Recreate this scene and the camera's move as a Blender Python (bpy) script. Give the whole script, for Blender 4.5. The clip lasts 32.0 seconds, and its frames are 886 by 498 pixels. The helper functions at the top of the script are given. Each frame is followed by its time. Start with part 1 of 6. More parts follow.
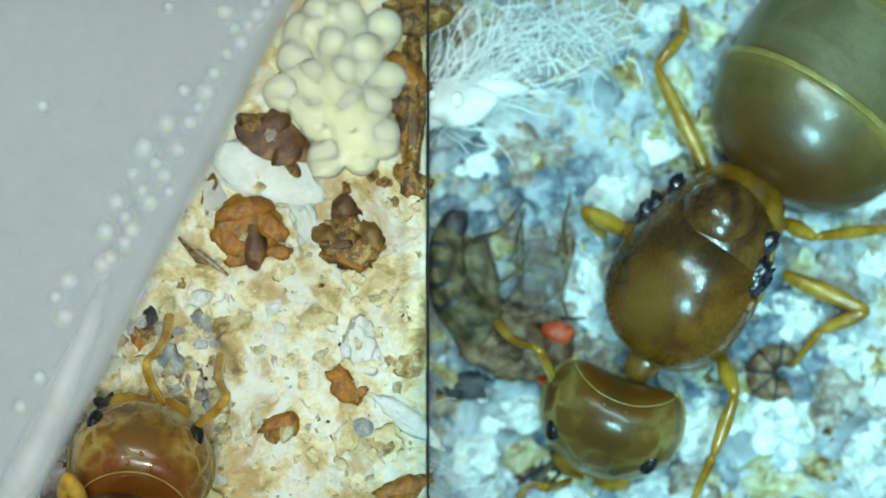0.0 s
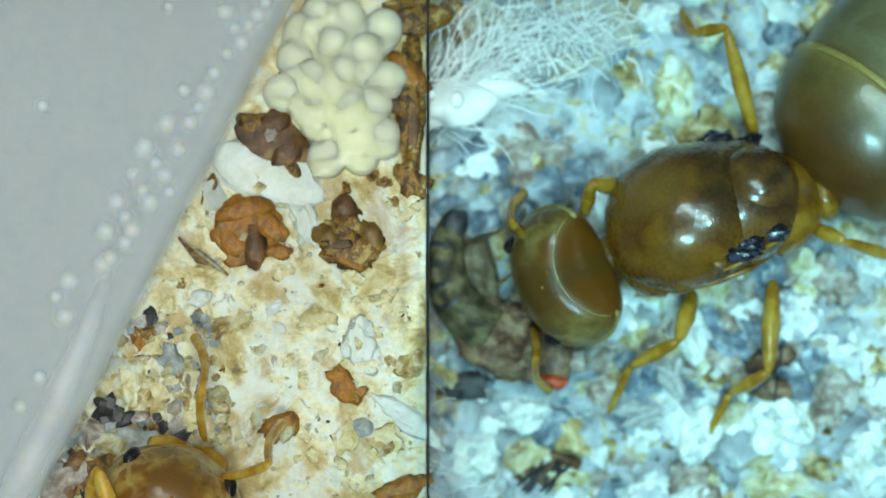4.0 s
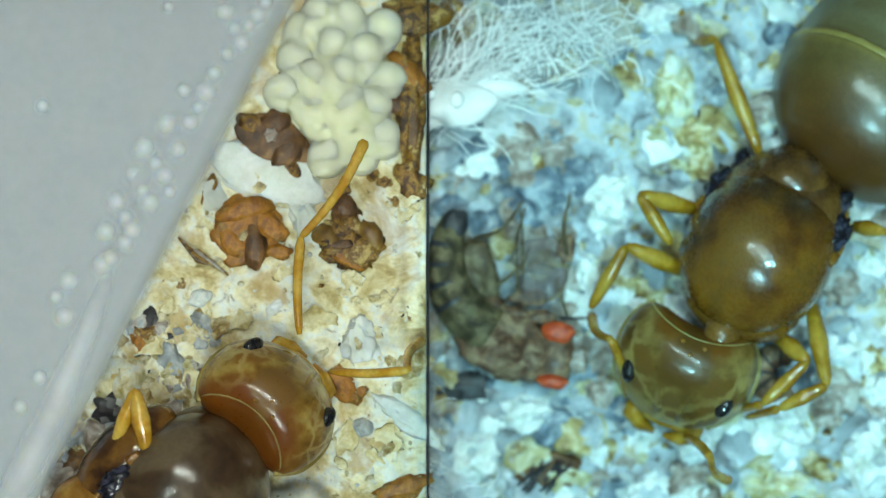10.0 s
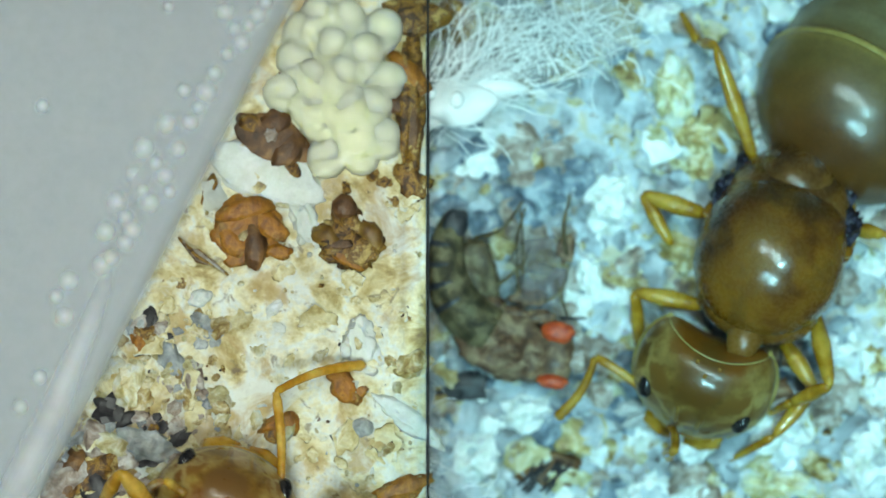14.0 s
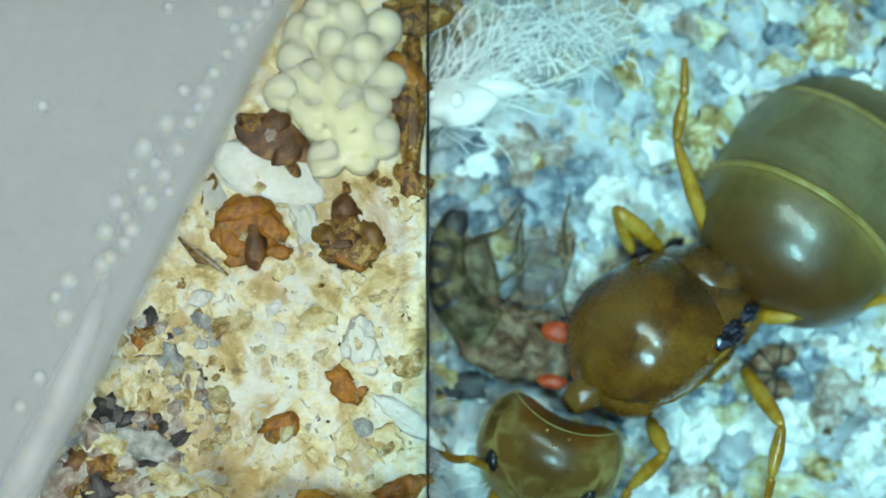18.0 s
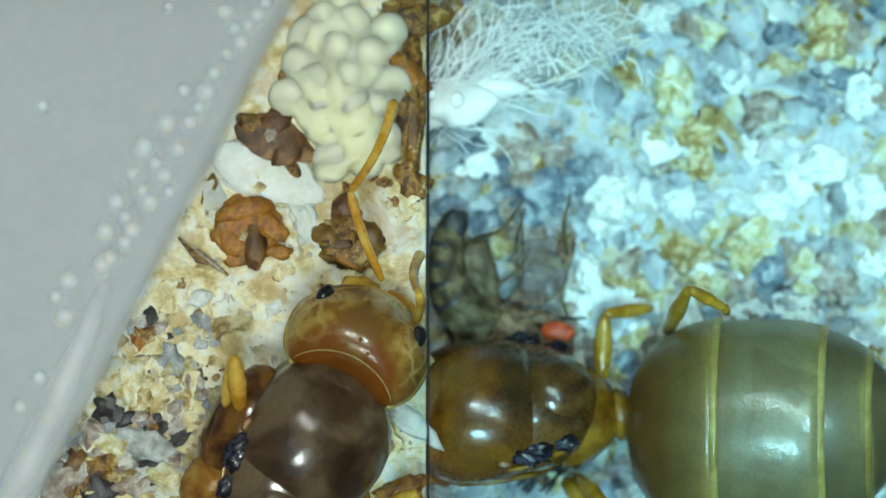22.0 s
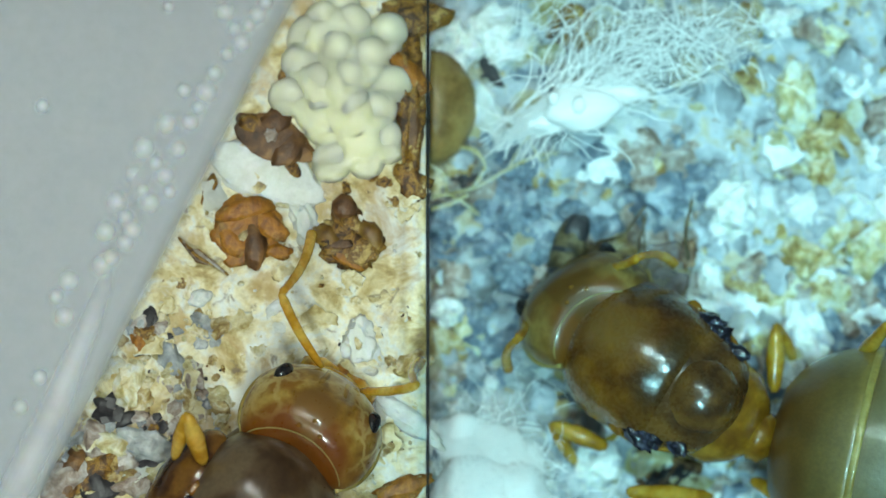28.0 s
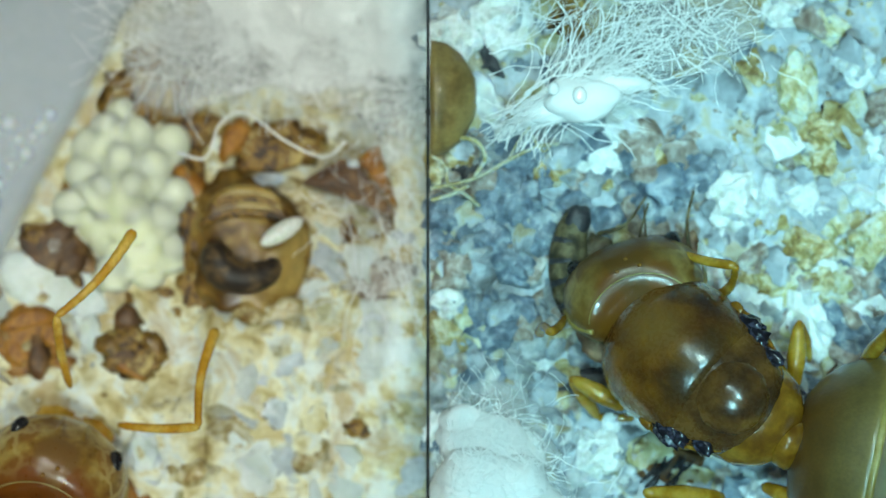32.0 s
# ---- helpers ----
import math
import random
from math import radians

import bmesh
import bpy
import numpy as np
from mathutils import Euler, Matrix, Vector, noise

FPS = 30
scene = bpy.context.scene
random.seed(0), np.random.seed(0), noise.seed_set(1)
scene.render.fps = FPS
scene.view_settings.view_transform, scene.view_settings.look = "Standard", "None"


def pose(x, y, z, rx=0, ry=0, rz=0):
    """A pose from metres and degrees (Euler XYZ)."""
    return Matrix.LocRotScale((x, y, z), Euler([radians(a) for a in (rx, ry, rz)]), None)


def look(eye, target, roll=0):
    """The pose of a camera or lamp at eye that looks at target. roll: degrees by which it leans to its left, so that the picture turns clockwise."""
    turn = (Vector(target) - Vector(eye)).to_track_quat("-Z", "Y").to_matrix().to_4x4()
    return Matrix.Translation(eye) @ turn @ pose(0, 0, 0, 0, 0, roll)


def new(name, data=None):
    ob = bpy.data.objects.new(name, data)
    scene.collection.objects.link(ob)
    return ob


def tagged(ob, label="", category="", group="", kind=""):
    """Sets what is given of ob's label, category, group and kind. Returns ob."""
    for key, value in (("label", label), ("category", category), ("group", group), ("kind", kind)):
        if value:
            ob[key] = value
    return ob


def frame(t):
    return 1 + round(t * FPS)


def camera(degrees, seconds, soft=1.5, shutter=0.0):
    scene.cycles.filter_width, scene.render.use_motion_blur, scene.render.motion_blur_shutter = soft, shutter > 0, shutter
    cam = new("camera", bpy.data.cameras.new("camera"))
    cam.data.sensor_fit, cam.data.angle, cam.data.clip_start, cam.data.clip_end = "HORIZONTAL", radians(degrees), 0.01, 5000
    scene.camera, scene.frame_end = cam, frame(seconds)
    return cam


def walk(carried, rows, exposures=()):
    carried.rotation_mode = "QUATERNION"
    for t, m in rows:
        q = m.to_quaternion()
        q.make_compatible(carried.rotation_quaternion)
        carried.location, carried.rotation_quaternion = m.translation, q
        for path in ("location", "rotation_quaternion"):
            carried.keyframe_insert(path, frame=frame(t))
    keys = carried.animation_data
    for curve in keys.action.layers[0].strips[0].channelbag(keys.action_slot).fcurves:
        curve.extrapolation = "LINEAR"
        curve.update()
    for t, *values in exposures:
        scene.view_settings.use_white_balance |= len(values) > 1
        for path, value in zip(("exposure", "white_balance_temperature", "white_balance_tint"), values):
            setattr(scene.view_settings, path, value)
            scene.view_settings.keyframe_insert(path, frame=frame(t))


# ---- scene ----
# Two small nest stages under one lens. Plan units of 6.6 micrometres: x to the right, y down the plan, h above the left stage.
U = 6.6e-6
FOV = 3.0
EYE = 784 * U / math.tan(radians(FOV / 2))
RIGHT_LOW, RIGHT_HIGH = -230.0, -130.0
FOCUS = 95.0  # height that the lens is focused on

cam = camera(FOV, 32.0, soft=1.25, shutter=0.5)
cam.data.dof.use_dof = True
cam.data.dof.focus_distance = EYE - FOCUS * U
cam.data.dof.aperture_fstop = 122.0
walk(cam, [(0, pose(0, 0, EYE)), (32, pose(0, 0, EYE))], exposures=[(0, 0.12), (1, 0.09), (3, 0.06), (6, 0.03), (14, 0.03), (24, 0.02), (28, 0.0), (29, -0.02), (32, -0.05)])


def at(x, y, h=0.0):
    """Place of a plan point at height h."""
    k = 1 - h * U / EYE
    return Vector(((x - 784) * U * k, (441 - y) * U * k, h * U))


# ---- light ----
world = bpy.data.worlds.new("world")
world.use_nodes = True
bg = world.node_tree.nodes["Background"]
bg.inputs[0].default_value = (0.72, 0.92, 1.0, 1)
bg.inputs[1].default_value = 0.09
scene.world = world


DIVIDE = (757.5 - 784) * U


def beam(name, side, tilt, lean, watts, colour, level, out=0.0031, spread=0.008):
    """A collimated lamp panel that lights one stage alone. tilt, lean: degrees from upright along y and x."""
    data = bpy.data.lights.new(name, "AREA")
    data.shape, data.size, data.size_y, data.energy, data.color = "RECTANGLE", 0.0062, 0.0092, watts, colour
    data.spread = spread
    target = Vector((DIVIDE + side * out, 0, level * U))
    way = Vector((math.tan(radians(lean)), math.tan(radians(tilt)), 1)).normalized()
    ob = new(name, data)
    ob.matrix_world = look(target + way * 0.030, target)
    return ob


WARM, COOL = (0.85, 0.98, 0.88), (0.40, 0.92, 1.00)
for side, tone, strip, watts in ((-1, WARM, (0.92, 0.97, 0.83), 1.75e-5), (1, COOL, (0.58, 0.92, 0.88), 2.38e-5)):
    stage_name = "warm" if side < 0 else "cool"
    for tilt, lean in ((-15, -5), (-17, -1), (-20, 3), (-19, -4), (-24, 2)):
        beam("led_" + stage_name, side, tilt, lean, watts, tone, -50)
    for tilt, lean in ((25, -10), (21, -4), (17, 3), (12, 9)):
        beam("strip_" + stage_name, side, tilt, lean, watts * 0.9, strip, -50)
    # added fill lamp that brightens the outer part of each stage
    beam("added_fill_" + stage_name, side, 2, 14 * side, watts * (1.0 if side < 0 else 3.0), tone, -50, 0.0064, 0.12)


# ---- materials ----
def material(name):
    m = bpy.data.materials.new(name)
    m.use_nodes = True
    n = m.node_tree.nodes
    return m, n, m.node_tree.links, n["Principled BSDF"]


def ramp(n, stops):
    r = n.new("ShaderNodeValToRGB")
    e = r.color_ramp.elements
    e[0].position, e[0].color = stops[0][0], (*stops[0][1], 1)
    e[1].position, e[1].color = stops[-1][0], (*stops[-1][1], 1)
    for p, c in stops[1:-1]:
        k = e.new(p)
        k.color = (*c, 1)
    return r


def noise_node(n, l, units, detail=4.0, rough=0.55, distort=0.0):
    """Noise whose features are about that many plan units across."""
    c = n.new("ShaderNodeTexCoord")
    t = n.new("ShaderNodeTexNoise")
    t.inputs["Scale"].default_value = 1.0 / (units * U)
    t.inputs["Detail"].default_value = detail
    t.inputs["Roughness"].default_value = rough
    t.inputs["Distortion"].default_value = distort
    l.new(c.outputs["Object"], t.inputs["Vector"])
    return t


def mix(n, l, a, b, fac, blend="MIX"):
    m = n.new("ShaderNodeMix")
    m.data_type, m.blend_type = "RGBA", blend
    for sock, v in ((m.inputs[0], fac), (m.inputs[6], a), (m.inputs[7], b)):
        if isinstance(v, (int, float)):
            sock.default_value = v
        elif isinstance(v, tuple):
            sock.default_value = (*v, 1)
        else:
            l.new(v, sock)
    return m.outputs[2]


def bump(n, l, p, height, units, strength=0.5):
    b = n.new("ShaderNodeBump")
    b.inputs["Strength"].default_value = strength
    b.inputs["Distance"].default_value = units * U
    l.new(height, b.inputs["Height"])
    l.new(b.outputs[0], p.inputs["Normal"])
    l.new(b.outputs[0], p.inputs["Coat Normal"])


def soft_skin(p, weight, reach, coat=0.0):
    p.inputs["Subsurface Weight"].default_value = weight
    p.inputs["Subsurface Radius"].default_value = (1.0, 0.6, 0.3)
    p.inputs["Subsurface Scale"].default_value = reach * U
    p.inputs["Coat Weight"].default_value = coat
    p.inputs["Coat Roughness"].default_value = 0.13


def mottled(name, stops, units, rough=0.5, relief=3.0, fine=None, sss=0.0, transmission=0.0, spread=0.0, coat=0.0, grainy=0.8):
    """A surface mottled at two scales; spread: how far single pieces differ."""
    m, n, l, p = material(name)
    big = noise_node(n, l, units, 5, 0.6, 0.4)
    r = ramp(n, stops)
    l.new(big.outputs[0], r.inputs[0])
    small = noise_node(n, l, fine or units / 6, 4, 0.6)
    grain = ramp(n, [(0.3, (0.72, 0.70, 0.66)), (0.62, (1.12, 1.12, 1.12))])
    l.new(small.outputs[0], grain.inputs[0])
    col = mix(n, l, r.outputs[0], grain.outputs[0], grainy, "MULTIPLY")
    if spread:
        info = n.new("ShaderNodeObjectInfo")
        geo = n.new("ShaderNodeNewGeometry")
        add = n.new("ShaderNodeMath")
        add.operation = "ADD"
        l.new(info.outputs["Random"], add.inputs[0])
        l.new(geo.outputs["Random Per Island"], add.inputs[1])
        fr = n.new("ShaderNodeMath")
        fr.operation = "FRACT"
        l.new(add.outputs[0], fr.inputs[0])
        tone = ramp(n, [(0.0, (1 - spread, 1 - spread, 1 - spread * 0.9)), (1.0, (1.0, 1.0, 1.0))])
        l.new(fr.outputs[0], tone.inputs[0])
        col = mix(n, l, col, tone.outputs[0], 1.0, "MULTIPLY")
    l.new(col, p.inputs["Base Color"])
    p.inputs["Roughness"].default_value = rough
    p.inputs["Transmission Weight"].default_value = transmission
    if sss or coat:
        soft_skin(p, sss, 60, coat)
    if relief:
        bump(n, l, p, small.outputs[0], relief, 0.6)
    return m


def stained(m, tone, units, low, high, weight):
    """Broad soft stains over a surface."""
    n, l = m.node_tree.nodes, m.node_tree.links
    p = n["Principled BSDF"]
    col = p.inputs["Base Color"].links[0].from_socket
    zone = n.new("ShaderNodeMapRange")
    zone.interpolation_type = "SMOOTHSTEP"
    zone.inputs[1].default_value, zone.inputs[2].default_value, zone.inputs[4].default_value = low, high, weight
    l.new(noise_node(n, l, units, 5, 0.62, 0.8).outputs[0], zone.inputs[0])
    l.new(mix(n, l, col, tone, zone.outputs[0]), p.inputs["Base Color"])
    return m


def chitin(name, dark, mid, light, units=110, rough=0.2, sss=0.25, coat=0.6, transmission=0.0):
    m, n, l, p = material(name)
    big = noise_node(n, l, units, 3, 0.5, 0.3)
    r = ramp(n, [(0.36, dark), (0.49, mid), (0.62, light)])
    l.new(big.outputs[0], r.inputs[0])
    fine = noise_node(n, l, 9, 3)
    tone = ramp(n, [(0.35, (0.82, 0.82, 0.82)), (0.65, (1.08, 1.08, 1.08))])
    l.new(fine.outputs[0], tone.inputs[0])
    l.new(mix(n, l, r.outputs[0], tone.outputs[0], 0.7, "MULTIPLY"), p.inputs["Base Color"])
    rr = n.new("ShaderNodeMapRange")
    rr.inputs[3].default_value, rr.inputs[4].default_value = rough * 0.7, rough * 1.5
    l.new(fine.outputs[0], rr.inputs[0])
    l.new(rr.outputs[0], p.inputs["Roughness"])
    p.inputs["Transmission Weight"].default_value = transmission
    p.inputs["IOR"].default_value = 1.5
    p.inputs["Specular IOR Level"].default_value = 0.3
    soft_skin(p, sss, 40, coat)
    bump(n, l, p, noise_node(n, l, 30, 3, 0.6).outputs[0], 4.0, 0.35)
    return m


def marked(name, stops, spots, units=110, rough=0.18, sss=0.3, coat=0.6, ragged=26.0, soft=(0.78, 1.2)):
    """Chitin with marks, its own and painted shade: spots are (x, y, half length, half width, colour) in the piece's
    plan.
    """
    m = chitin(name, *stops, units, rough, sss, coat)
    n, l = m.node_tree.nodes, m.node_tree.links
    p = n["Principled BSDF"]
    col = p.inputs["Base Color"].links[0].from_socket
    where = n.new("ShaderNodeTexCoord")
    wave = noise_node(n, l, 60, 3, 0.5)
    sway = n.new("ShaderNodeVectorMath")
    sway.operation = "MULTIPLY_ADD"
    sway.inputs[1].default_value = (ragged * 2 * U,) * 3
    l.new(wave.outputs["Color"], sway.inputs[0])
    l.new(where.outputs["Object"], sway.inputs[2])
    for x, y, rx, ry, tone in spots:
        off = n.new("ShaderNodeVectorMath")
        off.operation = "SUBTRACT"
        l.new(sway.outputs[0], off.inputs[0])
        off.inputs[1].default_value = ((x + ragged) * U, (y + ragged) * U, 0)
        fit = n.new("ShaderNodeVectorMath")
        fit.operation = "MULTIPLY"
        l.new(off.outputs[0], fit.inputs[0])
        fit.inputs[1].default_value = (1 / (rx * U), 1 / (ry * U), 0)
        size = n.new("ShaderNodeVectorMath")
        size.operation = "LENGTH"
        l.new(fit.outputs[0], size.inputs[0])
        mask = n.new("ShaderNodeMapRange")
        mask.interpolation_type = "SMOOTHSTEP"
        mask.inputs[1].default_value, mask.inputs[2].default_value = soft[0], soft[1]
        mask.inputs[3].default_value, mask.inputs[4].default_value = 1.0, 0.0
        l.new(size.outputs["Value"], mask.inputs[0])
        col = mix(n, l, col, tone, mask.outputs[0])
    l.new(col, p.inputs["Base Color"])
    return m


def veined(m, tone, units, inner, outer, width=0.012):
    """Pale threads of fat that show through the cuticle, away from the middle of the piece."""
    n, l = m.node_tree.nodes, m.node_tree.links
    p = n["Principled BSDF"]
    col = p.inputs["Base Color"].links[0].from_socket
    where = n.new("ShaderNodeTexCoord")
    sway = n.new("ShaderNodeVectorMath")
    sway.operation = "MULTIPLY_ADD"
    sway.inputs[1].default_value = (units * 0.7 * U,) * 3
    l.new(noise_node(n, l, units * 0.7, 3, 0.6).outputs["Color"], sway.inputs[0])
    l.new(where.outputs["Object"], sway.inputs[2])
    cells = n.new("ShaderNodeTexVoronoi")
    cells.feature = "DISTANCE_TO_EDGE"
    cells.inputs["Scale"].default_value = 1 / (units * U)
    l.new(sway.outputs[0], cells.inputs["Vector"])
    line = n.new("ShaderNodeMapRange")
    line.interpolation_type = "SMOOTHSTEP"
    line.inputs[1].default_value, line.inputs[2].default_value = width, width * 9
    line.inputs[3].default_value, line.inputs[4].default_value = 1.0, 0.0
    l.new(cells.outputs["Distance"], line.inputs[0])
    far = n.new("ShaderNodeVectorMath")
    far.operation = "LENGTH"
    flat = n.new("ShaderNodeVectorMath")
    flat.operation = "MULTIPLY"
    flat.inputs[1].default_value = (1, 1, 0)
    l.new(where.outputs["Object"], flat.inputs[0])
    l.new(flat.outputs[0], far.inputs[0])
    zone = n.new("ShaderNodeMapRange")
    zone.inputs[1].default_value, zone.inputs[2].default_value = inner * U, outer * U
    l.new(far.outputs["Value"], zone.inputs[0])
    axes = n.new("ShaderNodeSeparateXYZ")
    l.new(where.outputs["Object"], axes.inputs[0])
    fore = n.new("ShaderNodeMapRange")
    fore.inputs[1].default_value, fore.inputs[2].default_value = -70 * U, 0
    fore.inputs[4].default_value = 0.75
    l.new(axes.outputs["X"], fore.inputs[0])
    both = n.new("ShaderNodeMath")
    both.operation = "MULTIPLY"
    l.new(line.outputs[0], both.inputs[0])
    l.new(zone.outputs[0], both.inputs[1])
    rest = n.new("ShaderNodeMath")
    rest.operation = "MULTIPLY"
    l.new(both.outputs[0], rest.inputs[0])
    l.new(fore.outputs[0], rest.inputs[1])
    both = rest
    l.new(mix(n, l, col, tone, both.outputs[0]), p.inputs["Base Color"])
    return m


def banded(name, stops, reach, rough=0.3, sss=0.3, coat=0.5):
    """Chitin whose colour changes along x: stops are (x, colour) over the given reach."""
    m, n, l, p = material(name)
    where = n.new("ShaderNodeTexCoord")
    wave = noise_node(n, l, 120, 3, 0.5)
    axes = n.new("ShaderNodeSeparateXYZ")
    l.new(where.outputs["Object"], axes.inputs[0])
    shift = n.new("ShaderNodeMath")
    shift.operation = "MULTIPLY_ADD"
    shift.inputs[1].default_value = 34 * U
    l.new(wave.outputs[0], shift.inputs[0])
    l.new(axes.outputs["X"], shift.inputs[2])
    along = n.new("ShaderNodeMapRange")
    along.inputs[1].default_value, along.inputs[2].default_value = (reach[0] + 17) * U, (reach[1] + 17) * U
    l.new(shift.outputs[0], along.inputs[0])
    r = ramp(n, [((x - reach[0]) / (reach[1] - reach[0]), c) for x, c in stops])
    r.color_ramp.interpolation = "EASE"
    l.new(along.outputs[0], r.inputs[0])
    big = noise_node(n, l, 90, 4, 0.55, 0.4)
    tone = ramp(n, [(0.3, (0.74, 0.72, 0.68)), (0.7, (1.16, 1.16, 1.18))])
    l.new(big.outputs[0], tone.inputs[0])
    fine = noise_node(n, l, 7, 3)
    speck = ramp(n, [(0.35, (0.86, 0.86, 0.86)), (0.65, (1.06, 1.06, 1.06))])
    l.new(fine.outputs[0], speck.inputs[0])
    col = mix(n, l, r.outputs[0], tone.outputs[0], 1.0, "MULTIPLY")
    l.new(mix(n, l, col, speck.outputs[0], 0.8, "MULTIPLY"), p.inputs["Base Color"])
    p.inputs["Roughness"].default_value = rough + 0.06
    p.inputs["Specular IOR Level"].default_value = 0.6
    soft_skin(p, sss, 50, coat)
    p.inputs["Coat Roughness"].default_value = 0.18
    bump(n, l, p, noise_node(n, l, 26, 3, 0.6).outputs[0], 3.0, 0.35)
    return m


def faded(name, colour, rough=0.5, sss=0.3):
    """Frosted plastic that thins out to clear at its edge, by the mesh's own thickness value."""
    m = mottled(name, colour, 60, rough, 0, 20, sss, grainy=0.12)
    n, l = m.node_tree.nodes, m.node_tree.links
    thick = n.new("ShaderNodeAttribute")
    thick.attribute_name = "thick"
    l.new(thick.outputs["Fac"], n["Principled BSDF"].inputs["Alpha"])
    return m


M = {}
M["ground_l"] = mottled("cream_soil", [(0.30, (0.22, 0.14, 0.05)), (0.38, (0.46, 0.36, 0.14)), (0.44, (0.64, 0.57, 0.31)), (0.50, (0.76, 0.73, 0.52)), (0.56, (0.72, 0.77, 0.74)), (0.62, (0.77, 0.74, 0.56)), (0.70, (0.50, 0.42, 0.20))], 78, 0.42, 4, 13, grainy=0.55)
stained(M["ground_l"], (0.44, 0.30, 0.10), 130, 0.50, 0.62, 0.75)
stained(M["ground_l"], (0.74, 0.79, 0.77), 110, 0.54, 0.66, 0.8)
stained(M["ground_l"], (0.16, 0.12, 0.08), 34, 0.60, 0.70, 0.7)
M["ground_r"] = mottled("pale_sand", [(0.30, (0.07, 0.07, 0.07)), (0.39, (0.19, 0.21, 0.23)), (0.46, (0.34, 0.39, 0.44)), (0.53, (0.46, 0.52, 0.58)), (0.59, (0.46, 0.43, 0.31)), (0.68, (0.27, 0.20, 0.11))], 90, 0.35, 4, 26, grainy=0.5)
M["bright_quartz"] = mottled("bright_quartz", [(0.34, (0.66, 0.68, 0.64)), (0.5, (0.88, 0.90, 0.88)), (0.64, (0.96, 0.96, 0.95))], 24, 0.25, 7, 12, 0.2, 0.0, 0.0, 0.2, 0.5)
M["quartz"] = mottled("white_quartz", [(0.34, (0.56, 0.60, 0.60)), (0.5, (0.76, 0.79, 0.78)), (0.64, (0.90, 0.90, 0.89))], 30, 0.2, 3, 11, 0.4, 0.0, 0.3, 0.0, 0.5)
M["cream"] = mottled("cream_grain", [(0.36, (0.42, 0.34, 0.14)), (0.46, (0.62, 0.55, 0.30)), (0.54, (0.74, 0.71, 0.52)), (0.66, (0.72, 0.75, 0.70))], 30, 0.32, 3, 9, 0.4, 0.0, 0.2, 0.0, 0.5)
M["tan"] = mottled("tan_grain", [(0.36, (0.24, 0.14, 0.04)), (0.48, (0.50, 0.38, 0.15)), (0.6, (0.76, 0.70, 0.50)), (0.7, (0.62, 0.46, 0.20))], 26, 0.4, 3, 8, 0.25, 0.0, 0.2)
M["brown"] = mottled("brown_husk", [(0.36, (0.035, 0.017, 0.007)), (0.45, (0.13, 0.06, 0.015)), (0.51, (0.38, 0.21, 0.03)), (0.56, (0.15, 0.07, 0.017)), (0.64, (0.58, 0.42, 0.14))], 26, 0.4, 6, 8, 0.2, 0.0, 0.1, 0.0, 0.5)
M["orange"] = mottled("orange_husk", [(0.34, (0.14, 0.055, 0.012)), (0.45, (0.36, 0.14, 0.015)), (0.54, (0.50, 0.22, 0.025)), (0.60, (0.26, 0.11, 0.02)), (0.68, (0.58, 0.38, 0.12))], 44, 0.4, 6, 10, 0.25, 0.0, 0.1, 0.0, 0.5)
stained(M["orange"], (0.13, 0.07, 0.024), 62, 0.50, 0.64, 0.5)
M["grey"] = mottled("grey_grain", [(0.34, (0.20, 0.22, 0.23)), (0.5, (0.38, 0.42, 0.44)), (0.66, (0.60, 0.63, 0.63))], 30, 0.3, 3, 10, 0.2, 0.0, 0.4, 0.0, 0.5)
M["dark"] = mottled("dark_debris", [(0.3, (0.012, 0.012, 0.016)), (0.6, (0.04, 0.038, 0.045)), (0.8, (0.10, 0.09, 0.09))], 24, 0.35, 3, 7)
M["slate"] = mottled("slate_grain", [(0.36, (0.09, 0.13, 0.18)), (0.5, (0.19, 0.25, 0.32)), (0.64, (0.44, 0.51, 0.57))], 24, 0.35, 3, 9, 0.2, 0.0, 0.2, 0.0, 0.5)
M["plum"] = mottled("plum_grain", [(0.36, (0.20, 0.14, 0.11)), (0.5, (0.40, 0.33, 0.28)), (0.64, (0.66, 0.64, 0.60))], 24, 0.35, 3, 9, 0.2, 0.0, 0.2, 0.0, 0.5)
M["wall"] = faded("frosted_plastic", [(0.3, (0.39, 0.425, 0.475)), (0.7, (0.42, 0.45, 0.49))], 0.55, 0.2)
M["bubble"] = faded("trapped_bubble", [(0.3, (0.80, 0.82, 0.88)), (0.7, (0.88, 0.90, 0.94))], 0.4, 0.5)
M["egg"] = mottled("egg_shell", [(0.3, (0.82, 0.85, 0.54)), (0.7, (0.87, 0.90, 0.61))], 40, 0.45, 0.0, 60, 1.0, 0.0, 0.05, 0.3, 0.1)
egg_skin = M["egg"].node_tree.nodes["Principled BSDF"]
egg_skin.inputs["Subsurface Scale"].default_value = 60 * U
egg_skin.inputs["Subsurface Radius"].default_value = (1.0, 0.95, 0.7)
M["seam"] = faded("pale_seam", [(0.3, (0.62, 0.64, 0.70)), (0.7, (0.72, 0.74, 0.80))], 0.5, 0.3)
M["seed"] = mottled("white_seed", [(0.3, (0.80, 0.80, 0.72)), (0.7, (0.88, 0.88, 0.82))], 20, 0.3, 0.6, 6, 0.3)
M["cotton"] = mottled("cotton_fibre", [(0.3, (0.93, 0.94, 0.94)), (0.7, (0.97, 0.97, 0.97))], 60, 0.6, 0, 10, 0.0, grainy=0.1)
